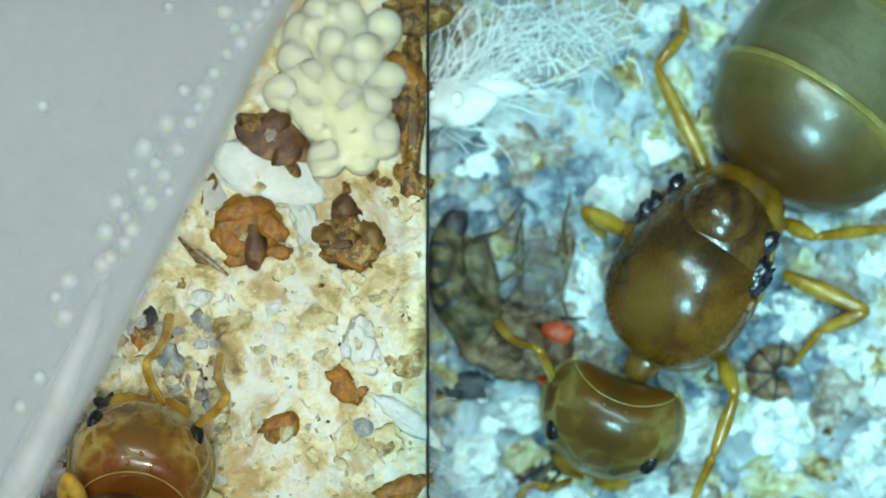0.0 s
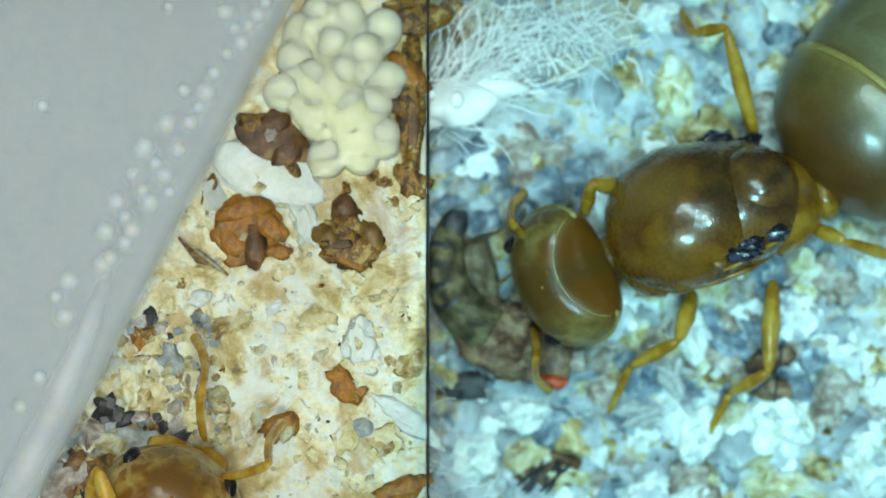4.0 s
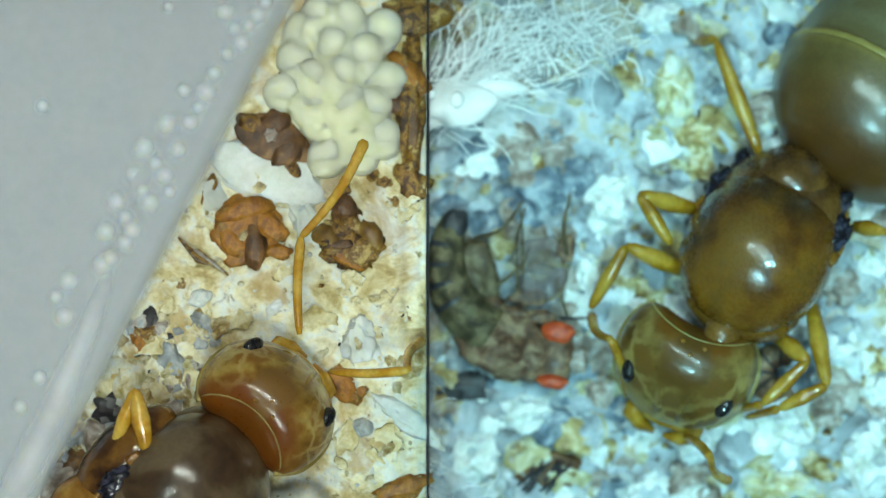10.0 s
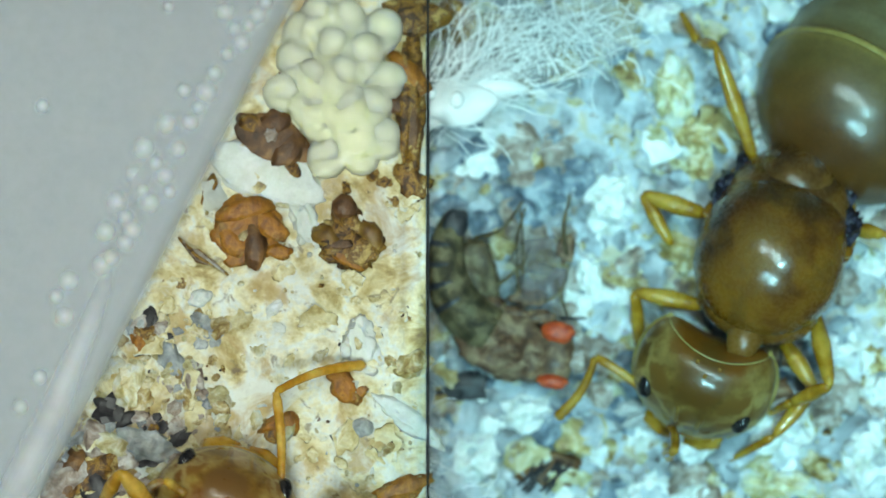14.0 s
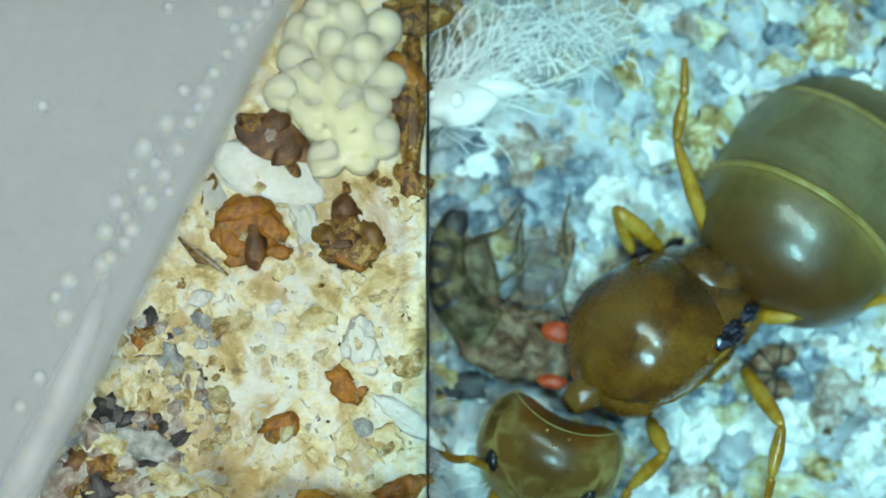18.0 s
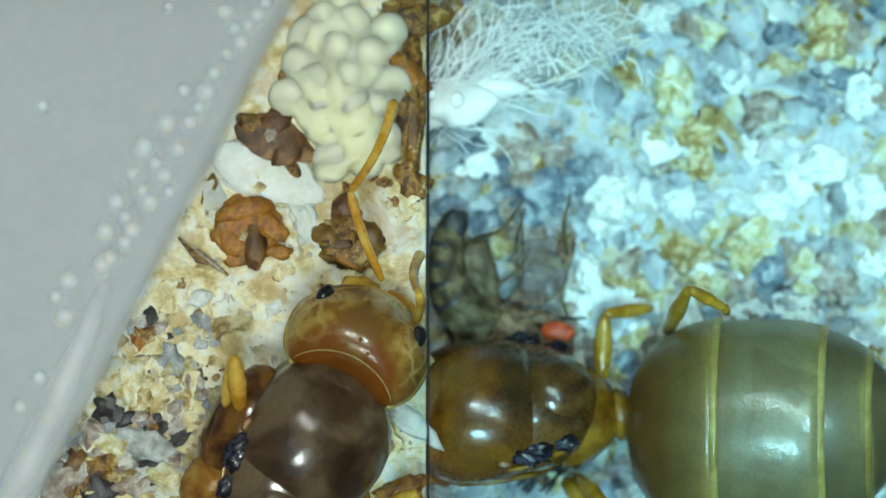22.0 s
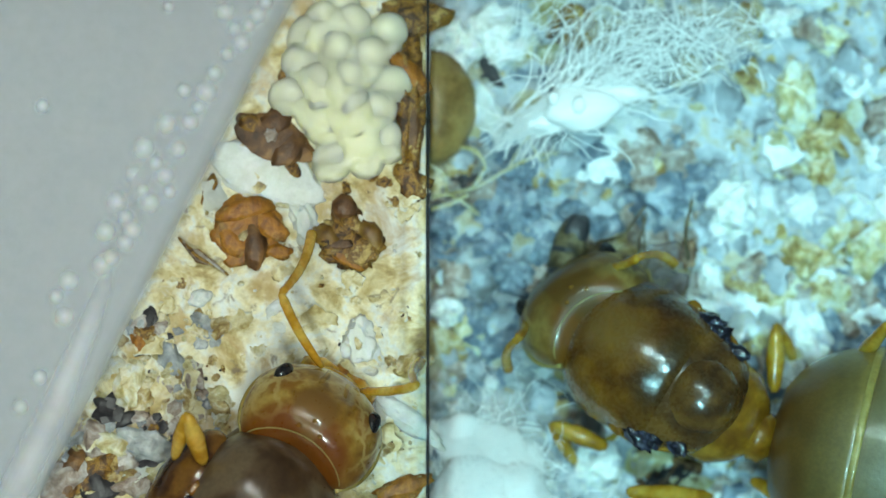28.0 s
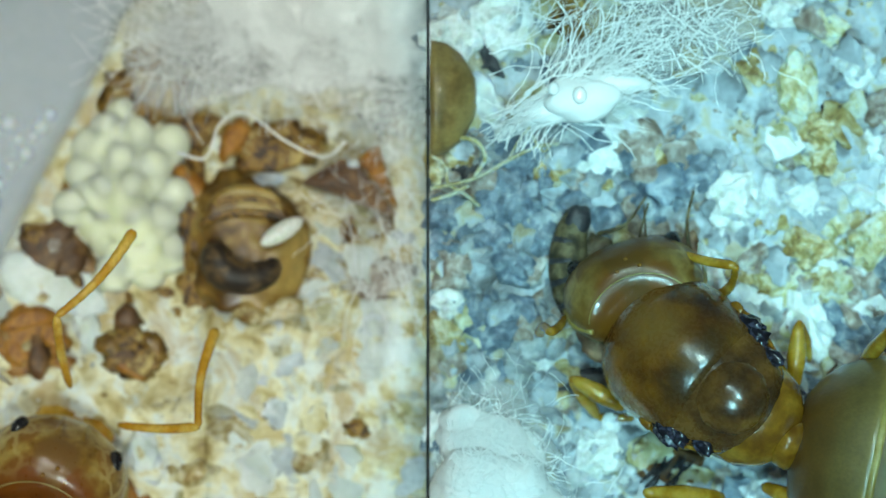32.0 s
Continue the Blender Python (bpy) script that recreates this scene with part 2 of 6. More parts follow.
M["veil"] = mottled("cotton_veil", [(0.3, (0.90, 0.91, 0.91)), (0.7, (0.96, 0.96, 0.96))], 40, 0.6, 2, 8, 0.0, grainy=0.2)
M["veil"].node_tree.nodes["Principled BSDF"].inputs["Alpha"].default_value = 0.17
# opaque white puts the droplets' bright highlights into their colour
M["wet"] = mottled("white_droplet", [(0.3, (0.90, 0.93, 0.93)), (0.7, (0.96, 0.97, 0.97))], 20, 0.15, 0, 8, 0.0, 0.0, 0.0, 1.0, 0.1)
M["red"] = mottled("red_eye", [(0.35, (0.42, 0.035, 0.01)), (0.65, (0.68, 0.11, 0.025))], 12, 0.4, 1, 3, 0.2)
M["black"] = mottled("black_plate", [(0.3, (0.004, 0.004, 0.004)), (0.7, (0.008, 0.008, 0.008))], 60, 0.8, 0.5)
M["glass"] = mottled("clear_crystal", [(0.3, (0.80, 0.84, 0.86)), (0.7, (0.92, 0.94, 0.95))], 30, 0.1, 2, 9, 0.0, 0.55)
# last spot darkens one flank only: its shade is put into the colour
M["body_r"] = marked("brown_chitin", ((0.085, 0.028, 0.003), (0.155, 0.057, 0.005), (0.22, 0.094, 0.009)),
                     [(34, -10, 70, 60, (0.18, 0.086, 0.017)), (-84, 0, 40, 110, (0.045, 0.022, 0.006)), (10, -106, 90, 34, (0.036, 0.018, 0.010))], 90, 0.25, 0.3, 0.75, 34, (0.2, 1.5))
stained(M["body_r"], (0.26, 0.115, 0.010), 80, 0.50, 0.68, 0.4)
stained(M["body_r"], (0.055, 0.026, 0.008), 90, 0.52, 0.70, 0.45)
M["back_r"] = chitin("dark_brown_chitin", (0.044, 0.019, 0.006), (0.094, 0.040, 0.009), (0.16, 0.073, 0.015), 80, 0.25, 0.25, 0.75)
M["head_r"] = veined(marked("mottled_chitin", ((0.10, 0.05, 0.008), (0.17, 0.095, 0.019), (0.25, 0.165, 0.048)),
                     [(-110, 0, 84, 96, (0.15, 0.054, 0.005)), (-20, 0, 60, 40, (0.11, 0.05, 0.008)), (30, 76, 44, 34, (0.15, 0.075, 0.014)), (30, -76, 44, 34, (0.15, 0.075, 0.014)),
                      (80, 0, 30, 24, (0.15, 0.08, 0.02))], 60, 0.32, 0.35, 0.45), (0.40, 0.30, 0.105), 84, 48, 112)
M["gaster_r"] = banded("amber_olive_chitin", [(0, (0.10, 0.036, 0.004)), (65, (0.105, 0.052, 0.008)), (110, (0.135, 0.088, 0.020)), (138, (0.17, 0.118, 0.032)), (155, (0.24, 0.17, 0.042)), (172, (0.34, 0.25, 0.06))], (0, 180), 0.36)
M["gaster_b"] = banded("pale_olive_chitin", [(165, (0.14, 0.09, 0.022)), (186, (0.165, 0.13, 0.05)), (225, (0.195, 0.17, 0.085)), (315, (0.19, 0.17, 0.085)), (344, (0.25, 0.21, 0.09)), (360, (0.37, 0.30, 0.11))], (160, 370), 0.38)
M["gaster_c"] = banded("green_olive_chitin", [(350, (0.075, 0.06, 0.022)), (385, (0.12, 0.10, 0.045)), (425, (0.16, 0.135, 0.06)), (438, (0.30, 0.24, 0.08)), (450, (0.11, 0.085, 0.035)), (500, (0.14, 0.115, 0.05))], (330, 505), 0.38)
stained(M["gaster_b"], (0.125, 0.088, 0.03), 150, 0.50, 0.64, 0.6)
M["rim"] = chitin("yellow_rim", (0.26, 0.19, 0.05), (0.34, 0.26, 0.08), (0.42, 0.33, 0.12), 60, 0.35, 0.4, 0.2)
M["leg_r"] = chitin("honey_leg", (0.26, 0.125, 0.008), (0.37, 0.185, 0.013), (0.46, 0.27, 0.036), 50, 0.2, 0.5)
M["body_l"] = chitin("chestnut_chitin", (0.036, 0.018, 0.008), (0.075, 0.042, 0.019), (0.14, 0.098, 0.055), 96, 0.3, 0.2, 0.8)
M["head_l"] = veined(marked("amber_chitin", ((0.17, 0.078, 0.010), (0.265, 0.145, 0.024), (0.38, 0.25, 0.06)),
                     [(-106, 0, 92, 118, (0.17, 0.05, 0.004)), (-14, 10, 44, 40, (0.19, 0.095, 0.024)), (30, 84, 36, 28, (0.24, 0.11, 0.016)), (30, -84, 36, 28, (0.24, 0.11, 0.016)),
                      (80, 0, 30, 22, (0.30, 0.17, 0.035))], 52, 0.28, 0.4), (0.56, 0.44, 0.17), 70, 40, 108)
M["leg_l"] = chitin("amber_leg", (0.42, 0.20, 0.015), (0.56, 0.30, 0.025), (0.66, 0.42, 0.08), 50, 0.2, 0.5)
M["flank_r"] = chitin("amber_brown_chitin", (0.13, 0.05, 0.004), (0.22, 0.095, 0.007), (0.31, 0.158, 0.018), 60, 0.2, 0.3)
M["flank_l"] = chitin("amber_flank", (0.16, 0.06, 0.01), (0.28, 0.13, 0.02), (0.42, 0.25, 0.06), 70, 0.18, 0.35)
M["pleuron_l"] = chitin("red_brown_flank", (0.03, 0.012, 0.005), (0.075, 0.03, 0.008), (0.17, 0.078, 0.015), 60, 0.15, 0.25)
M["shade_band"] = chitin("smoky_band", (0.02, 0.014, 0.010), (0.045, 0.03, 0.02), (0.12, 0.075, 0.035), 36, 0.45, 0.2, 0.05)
M["amber_husk"] = chitin("amber_husk", (0.11, 0.055, 0.012), (0.24, 0.135, 0.027), (0.42, 0.28, 0.08), 60, 0.32, 0.4, 0.25)
M["eye"] = chitin("black_eye", (0.006, 0.006, 0.008), (0.012, 0.011, 0.012), (0.02, 0.018, 0.018), 12, 0.25, 0.0)
M["scar"] = chitin("black_scar", (0.004, 0.004, 0.006), (0.012, 0.012, 0.02), (0.05, 0.05, 0.08), 16, 0.18, 0.0)
M["fly"] = chitin("dull_fly_skin", (0.045, 0.033, 0.016), (0.095, 0.072, 0.035), (0.19, 0.15, 0.08), 26, 0.6, 0.35, 0.0)
M["fly_back"] = chitin("red_brown_fly_back", (0.09, 0.045, 0.026), (0.18, 0.10, 0.058), (0.32, 0.215, 0.13), 26, 0.5, 0.3, 0.05)
M["fly_belly"] = chitin("pale_fly_belly", (0.10, 0.072, 0.042), (0.15, 0.112, 0.068), (0.23, 0.185, 0.11), 22, 0.55, 0.5, 0.05)
M["husk_dark"] = mottled("chocolate_husk", [(0.36, (0.06, 0.028, 0.012)), (0.5, (0.15, 0.072, 0.028)), (0.64, (0.30, 0.16, 0.055))], 44, 0.4, 5, 10, 0.2, 0.0, 0.1, 0.0, 0.5)
M["plaster"] = mottled("white_plaster", [(0.34, (0.70, 0.73, 0.62)), (0.5, (0.80, 0.83, 0.76)), (0.64, (0.86, 0.88, 0.82))], 60, 0.35, 2, 12, 0.4, grainy=0.3)
M["seed_coat"] = chitin("olive_seed_coat", (0.16, 0.10, 0.03), (0.24, 0.155, 0.05), (0.33, 0.23, 0.08), 60, 0.35, 0.3, 0.2)
M["wing"] = chitin("clear_wing", (0.36, 0.32, 0.36), (0.44, 0.40, 0.44), (0.52, 0.50, 0.54), 40, 0.12, 0.0, 0.6, 0.7)

M["wing"].node_tree.nodes["Principled BSDF"].inputs["Alpha"].default_value = 0.35


# ---- building helpers ----
def finish(name, bm, mat, smooth=True):
    me = bpy.data.meshes.new(name)
    for v in bm.verts:
        v.co *= U
    bm.to_mesh(me)
    bm.free()
    if smooth:
        me.polygons.foreach_set("use_smooth", [True] * len(me.polygons))
    me.materials.append(mat)
    return me


def part(name, bm, mat, parent, label="", smooth=True):
    ob = new(name, bm if isinstance(bm, bpy.types.Mesh) else finish(name, bm, mat, smooth))
    ob.parent = parent
    if label:
        tagged(ob, label)
    return ob


def loft(sections, seg=24, wobble=0.0):
    """A closed body along x through elliptic sections (x, y, z, half width, half height)."""
    bm = bmesh.new()
    rings = []
    for x, cy, cz, ry, rz in sections:
        rings.append([bm.verts.new((x + wobble * noise.noise((x * .03, k, 1)), cy + ry * math.cos(a), cz + rz * math.sin(a)))
                      for k in range(seg) for a in [2 * math.pi * k / seg]])
    for a, b in zip(rings, rings[1:]):
        for k in range(seg):
            bm.faces.new((a[k], a[(k + 1) % seg], b[(k + 1) % seg], b[k]))
    bm.faces.new(rings[0][::-1])
    bm.faces.new(rings[-1])
    bmesh.ops.recalc_face_normals(bm, faces=bm.faces)
    return bm


def oval(lx, ly, lz, n=14, seg=24, power=1.0):
    """Sections of an ellipsoid, to be reshaped."""
    out = []
    for k in range(n + 1):
        a = math.pi * k / n
        s = max(math.sin(a), 0.02) ** power
        out.append((-lx * math.cos(a), 0, 0, ly * s, lz * s))
    return loft(out, seg)


def tube_into(bm, pts, radii, seg=8):
    pts = [Vector(p) for p in pts]
    rings = []
    side = None
    for i, p in enumerate(pts):
        d = (pts[min(i + 1, len(pts) - 1)] - pts[max(i - 1, 0)]).normalized()
        if side is None:
            side = d.orthogonal().normalized()
        side = (side - d * side.dot(d)).normalized()
        other = d.cross(side)
        r = radii[i] if isinstance(radii, (list, tuple)) else radii
        rings.append([bm.verts.new(p + (side * math.cos(a) + other * math.sin(a)) * r) for k in range(seg) for a in [2 * math.pi * k / seg]])
    for a, b in zip(rings, rings[1:]):
        for k in range(seg):
            bm.faces.new((a[k], a[(k + 1) % seg], b[(k + 1) % seg], b[k]))
    bm.faces.new(rings[0][::-1])
    bm.faces.new(rings[-1])


def tube(pts, radii, seg=8):
    bm = bmesh.new()
    tube_into(bm, pts, radii, seg)
    return bm


def lump_into(bm, centre, size, seed, amp=0.3, sub=1, turn=0.0, flat=1.0, freq=1.3):
    """An irregular stone or crumb."""
    rng = random.Random(seed)
    res = bmesh.ops.create_icosphere(bm, subdivisions=sub, radius=1.0)
    off = Vector((rng.random() * 50, rng.random() * 50, rng.random() * 50))
    c, s = math.cos(turn), math.sin(turn)
    for v in res["verts"]:
        d = v.co.normalized()
        k = 1 + amp * noise.noise(d * freq + off) * 1.6 + amp * 0.6 * noise.noise(d * freq * 3 + off) + amp * 0.35 * noise.noise(d * freq * 7 + off)
        q = Vector((d.x * size[0], d.y * size[1], d.z * size[2] * flat)) * k
        v.co = Vector((q.x * c - q.y * s, q.x * s + q.y * c, q.z)) + Vector(centre)


def lump(size, seed, amp=0.3, sub=2, turn=0.0, freq=1.3):
    bm = bmesh.new()
    lump_into(bm, (0, 0, 0), size, seed, amp, sub, turn, 1.0, freq)
    return bm


def curve(pts, n=6):
    """Points of a smooth line through the given ones."""
    pts = [Vector(p) for p in pts]
    ext = [pts[0] * 2 - pts[1]] + pts + [pts[-1] * 2 - pts[-2]]
    out = []
    for a, b, c, d in zip(ext, ext[1:], ext[2:], ext[3:]):
        for k in range(n):
            t = k / n
            out.append(0.5 * (2 * b + (c - a) * t + (2 * a - 5 * b + 4 * c - d) * t * t + (3 * b - a - 3 * c + d) * t ** 3))
    return out + [pts[-1]]


LEFT, RIGHT, DRAWER = [], [], []


def dip(y):
    """How far the warm nest floor falls away towards the cotton plug."""
    return 80 * max((570 - y) / 520, 0.0) ** 1.3


def fall(y):
    """Tilt of that floor in degrees."""
    return math.degrees(math.atan((dip(y + 5) - dip(y - 5)) / 10))


def put(ob, stage, x, y, h=0.0, turn=0.0):
    """Sets a thing on a stage and lists it there."""
    base, tilt = (RIGHT_LOW, 0.0) if stage is RIGHT else (-dip(y), fall(y))
    ob.matrix_basis = Matrix.Translation(at(x, y, h + base)) @ pose(0, 0, 0, tilt, 0, 0) @ pose(0, 0, 0, 0, 0, turn)
    stage.append(ob)
    return ob
# ---- stages ----
def sheet(name, x0, x1, y0, y1, mat, label, stage, rise, seed, step=9):
    """A ground sheet with gentle relief and a rim that gives it thickness."""
    base = RIGHT_LOW if stage is RIGHT else 0.0
    nx, ny = int((x1 - x0) / step), int((y1 - y0) / step)
    verts, faces = [], []
    for j in range(ny + 1):
        for i in range(nx + 1):
            x, y = x0 + (x1 - x0) * i / nx, y0 + (y1 - y0) * j / ny
            q = Vector((x * 0.012, y * 0.012, seed))
            z = rise * noise.noise(q) + rise * 0.6 * noise.noise(q * 3.1) + rise * 0.35 * noise.noise(q * 7.3)
            p = at(x, y, base)
            verts.append((p.x, p.y, (z - (0 if stage is RIGHT else dip(y))) * U))
    for j in range(ny):
        for i in range(nx):
            a = j * (nx + 1) + i
            faces.append((a, a + nx + 1, a + nx + 2, a + 1))
    n0 = len(verts)
    edge = [i for i in range(nx + 1)] + [j * (nx + 1) + nx for j in range(1, ny + 1)] + [ny * (nx + 1) + i for i in range(nx - 1, -1, -1)] + [j * (nx + 1) for j in range(ny - 1, 0, -1)]
    for e in edge:
        verts.append((verts[e][0], verts[e][1], verts[e][2] - 36 * U))
    m = len(edge)
    for k in range(m):
        faces.append((edge[k], edge[(k + 1) % m], n0 + (k + 1) % m, n0 + k))
    faces.append([n0 + k for k in range(m)][::-1])
    me = bpy.data.meshes.new(name)
    me.from_pydata(verts, [], faces)
    me.materials.append(mat)
    me.polygons.foreach_set("use_smooth", [True] * len(me.polygons))
    ob = tagged(new(name, me), label, "ground", kind="structure")
    ob.matrix_basis = Matrix.Translation((0, 0, base * U))
    stage.append(ob)
    return ob


ground_l = sheet("ground", -420, 754, -320, 960, M["ground_l"], "cream and tan crumbly nest soil beside frosted plastic wall", LEFT, 9, 3.0)
ground_d = sheet("ground_annex", 754, 1170, -320, 960, M["ground_l"], "cream crumbly nest soil under white cotton plug", DRAWER, 9, 3.0)
ground_r = sheet("ground_sand", 540, 1660, -90, 990, M["ground_r"], "pale bluish white coarse sand of ant nest", RIGHT, 11, 8.0)

# black strip between the two stages
bm = bmesh.new()
bmesh.ops.create_cube(bm, size=1.0)
for v in bm.verts:
    v.co = Vector((v.co.x * 5.0, v.co.y * 1500, v.co.z * 60))
bmesh.ops.bevel(bm, geom=list(bm.edges), offset=0.6, segments=1, affect="EDGES")
plate = tagged(new("divider_plate", finish("divider_plate", bm, M["black"], False)), "thin matte black divider strip between two nest stages", "divider", kind="structure")
plate.matrix_basis = pose(DIVIDE, 0, 275 * U)


# ---- frosted wall of the left nest ----
def frosted_wall():
    bm = bmesh.new()
    line = [(655, -262), (520, 0), (295, 441), (70, 882), (30, 960)]
    prof = [(-24, -20), (-24, 126), (12, 128), (7, 130), (0, 132), (-8, 133.4), (-16, 134.4), (-26, 135), (-60, 136), (-1000, 136)]
    thick = [1.0, 1.0, 0.0, 0.07, 0.28, 0.6, 0.86, 1.0, 1.0, 1.0]

    def top(y):
        """The wall's upper face leans with the floor."""
        return 0.2 * (y - 930)

    nx, ny = 0.89, 0.455
    layer = bm.verts.layers.float.new("thick")
    rows = []
    fine = []
    for (xa, ya), (xb, yb) in zip(line, line[1:]):
        for k in range(10):
            fine.append((xa + (xb - xa) * k / 10, ya + (yb - ya) * k / 10))
    fine.append(line[-1])
    for i, (x, y) in enumerate(fine):
        w = 5 * noise.noise((i * 0.35, 0, 0)) + 3 * noise.noise((i * 1.1, 4, 0))
        row = [bm.verts.new(at(x + (o + w) * nx, y + (o + w) * ny, h + top(y + (o + w) * ny)) / U) for o, h in prof]
        for v, q in zip(row, thick):
            v[layer] = q
        rows.append(row)
    for a, b in zip(rows, rows[1:]):
        for k in range(len(prof) - 1):
            if k != 1:
                bm.faces.new((a[k], a[k + 1], b[k + 1], b[k]))
    bmesh.ops.recalc_face_normals(bm, faces=bm.faces)
    for f in bm.faces:
        if f.normal.z < -0.5:
            f.normal_flip()
    wall = tagged(new("wall_west", finish("wall_west", bm, M["wall"])), "hazy grey frosted plastic nest wall with white bubbles", "wall", kind="structure")
    LEFT.append(wall)
    spots = [(456, 27, 16), (398, 22, 17), (428, 75, 16), (402, 96, 12), (366, 163, 19), (326, 160, 13), (295, 219, 18), (337, 217, 15), (255, 262, 19), (315, 265, 16), (238, 310, 17),
             (292, 311, 17), (207, 357, 19), (265, 358, 18), (252, 338, 14), (187, 410, 18), (234, 408, 18), (196, 458, 16), (122, 497, 18), (114, 560, 17),
             (70, 668, 14), (75, 188, 12), (298, 12, 10), (36, 720, 14), (180, 470, 18), (222, 385, 14), (276, 290, 13), (352, 190, 13), (380, 130, 14), (415, 50, 13), (440, 45, 12), (470, 5, 14), (100, 525, 13), (300, 340, 12), (222, 430, 15)]
    shapes = []
    for s in range(3):
        bm = bmesh.new()
        layer = bm.verts.layers.float.new("thick")
        rings = [[bm.verts.new((0, 0, 1.0))] * 16]
        rings[0][0][layer] = 0.75
        for q, alpha in ((0.2, 0.58), (0.38, 0.36), (0.55, 0.18), (0.72, 0.07), (0.87, 0.02), (1.0, 0.0)):
            ring = []
            for k in range(16):
                g = 6.2832 * k / 16
                f = q * (1 + 0.16 * noise.noise((2 * math.cos(g), 2 * math.sin(g), s * 7.0)))
                v = bm.verts.new((f * math.cos(g), f * math.sin(g), 1 - q * q))
                v[layer] = alpha
                ring.append(v)
            rings.append(ring)
        for k in range(16):
            bm.faces.new((rings[0][0], rings[1][k], rings[1][(k + 1) % 16]))
        for a, b in zip(rings[1:], rings[2:]):
            for k in range(16):
                bm.faces.new((a[k], b[k], b[(k + 1) % 16], a[(k + 1) % 16]))
        shapes.append(finish("bubble", bm, M["bubble"]))
    for i, (x, y, r) in enumerate(spots):
        b = part("bubble", shapes[i % 3], M["bubble"], wall)
        b.matrix_basis = Matrix.Translation(at(x, y, 137 + top(y) + 0.15 * (i % 9))) @ pose(0, 0, 0, -11.3, 0, 0) @ Matrix.Diagonal((r * 1.75, r * 1.85, 3, 1))
    # long low pale seams that run along the wall
    for path, lift in ((((205, 440, 16), (186, 500, 22), (160, 570, 28), (126, 650, 32), (88, 740, 38), (44, 830, 42), (6, 905, 44)), 0),
                       (((345, 150, 12), (300, 230, 34), (250, 320, 40), (205, 410, 36), (180, 480, 20)), 1.6)):
        bm = bmesh.new()
        layer = bm.verts.layers.float.new("thick")
        rows = []
        for i, (x, y, w) in enumerate(path):
            row = []
            for f in [-1 + k / 6 for k in range(13)]:
                v = bm.verts.new(at(x + w * f * 0.89, y + w * f * 0.455, 138.5 + lift + top(y + w * f * 0.455) + 0.1 * (1 - f * f)) / U)
                v[layer] = (0.8 if not lift else 0.3) * (1 - f * f) ** 2 * min(1.0, i * 0.6, (len(path) - 1 - i) * 0.6 + (0.6 if not lift else 0))
                row.append(v)
            rows.append(row)
        for a, b in zip(rows, rows[1:]):
            for k in range(12):
                bm.faces.new((a[k], a[k + 1], b[k + 1], b[k]))
        bmesh.ops.recalc_face_normals(bm, faces=bm.faces)
        part("seam", bm, M["seam"], wall)


frosted_wall()


# ---- grains ----
def grains(stage, ground, box, count, sizes, mats, seed, keep, name="grain", joined="loose_grains", skip=None, flat=1.0, sub=2, ragged=0.34, patch=0.0):
    """Scattered stones: the first few hundred are single pieces of the ground, the rest joined."""
    rng = random.Random(seed)
    base = RIGHT_LOW if stage is RIGHT else 0.0
    shapes = {}
    for mi, (m, w) in enumerate(mats):
        for k in range(5):
            bm = lump((20, 12 + 6 * rng.random(), 9 + 5 * rng.random()), seed * 31 + mi * 7 + k, ragged, sub, 0, 1.5)
            shapes[m, k] = finish(name, bm, M[m], sub > 2 or rng.random() < 0.5)
    pool = [m for m, w in mats for _ in range(w)]
    rest = {}
    made = 0
    for i in range(count):
        x, y = rng.uniform(box[0], box[2]), rng.uniform(box[1], box[3])
        r = sizes[0] + (sizes[1] - sizes[0]) * rng.random() ** 2.2
        m = rng.choice(pool)
        if patch:
            # like lies with like
            f = 0.5 + 0.95 * noise.noise((x / patch, y / patch, seed * 1.7)) + rng.gauss(0, 0.17)
            m = pool[min(max(int(f * len(pool)), 0), len(pool) - 1)]
        k = rng.randrange(5)
        a = rng.uniform(0, 360)
        tilt = rng.uniform(-25, 25)
        if skip and skip(x, y):
            continue
        sink = r * rng.uniform(0.0, 0.22)
        low = 0.0 if stage is RIGHT else dip(y)
        loc = at(x, y, base + sink - low) - Vector((0, 0, base * U))
        mt = Matrix.Translation(loc) @ pose(0, 0, 0, fall(y) if low else 0, 0, 0) @ pose(0, 0, 0, tilt, rng.uniform(-25, 25), a) @ Matrix.Diagonal((r / 20, r / 20, r * flat / 20, 1))
        if made < keep:
            g = part(name, shapes[m, k], M[m], ground)
            g.matrix_basis = mt
            made += 1
        else:
            v, f = rest.setdefault(m, ([], []))
            n0 = len(v)
            src = shapes[m, k]
            v.extend((mt @ q.co)[:] for q in src.vertices)
            f.extend([n0 + j for j in p.vertices] for p in src.polygons)
    for m, (v, f) in rest.items():
        me = bpy.data.meshes.new(joined)
        me.from_pydata(v, [], f)
        me.materials.append(M[m])
        ob = part(joined, me, M[m], ground)
        tagged(ob, kind="stuff")


def behind_wall(x, y):
    return x < 505 - 0.51 * y


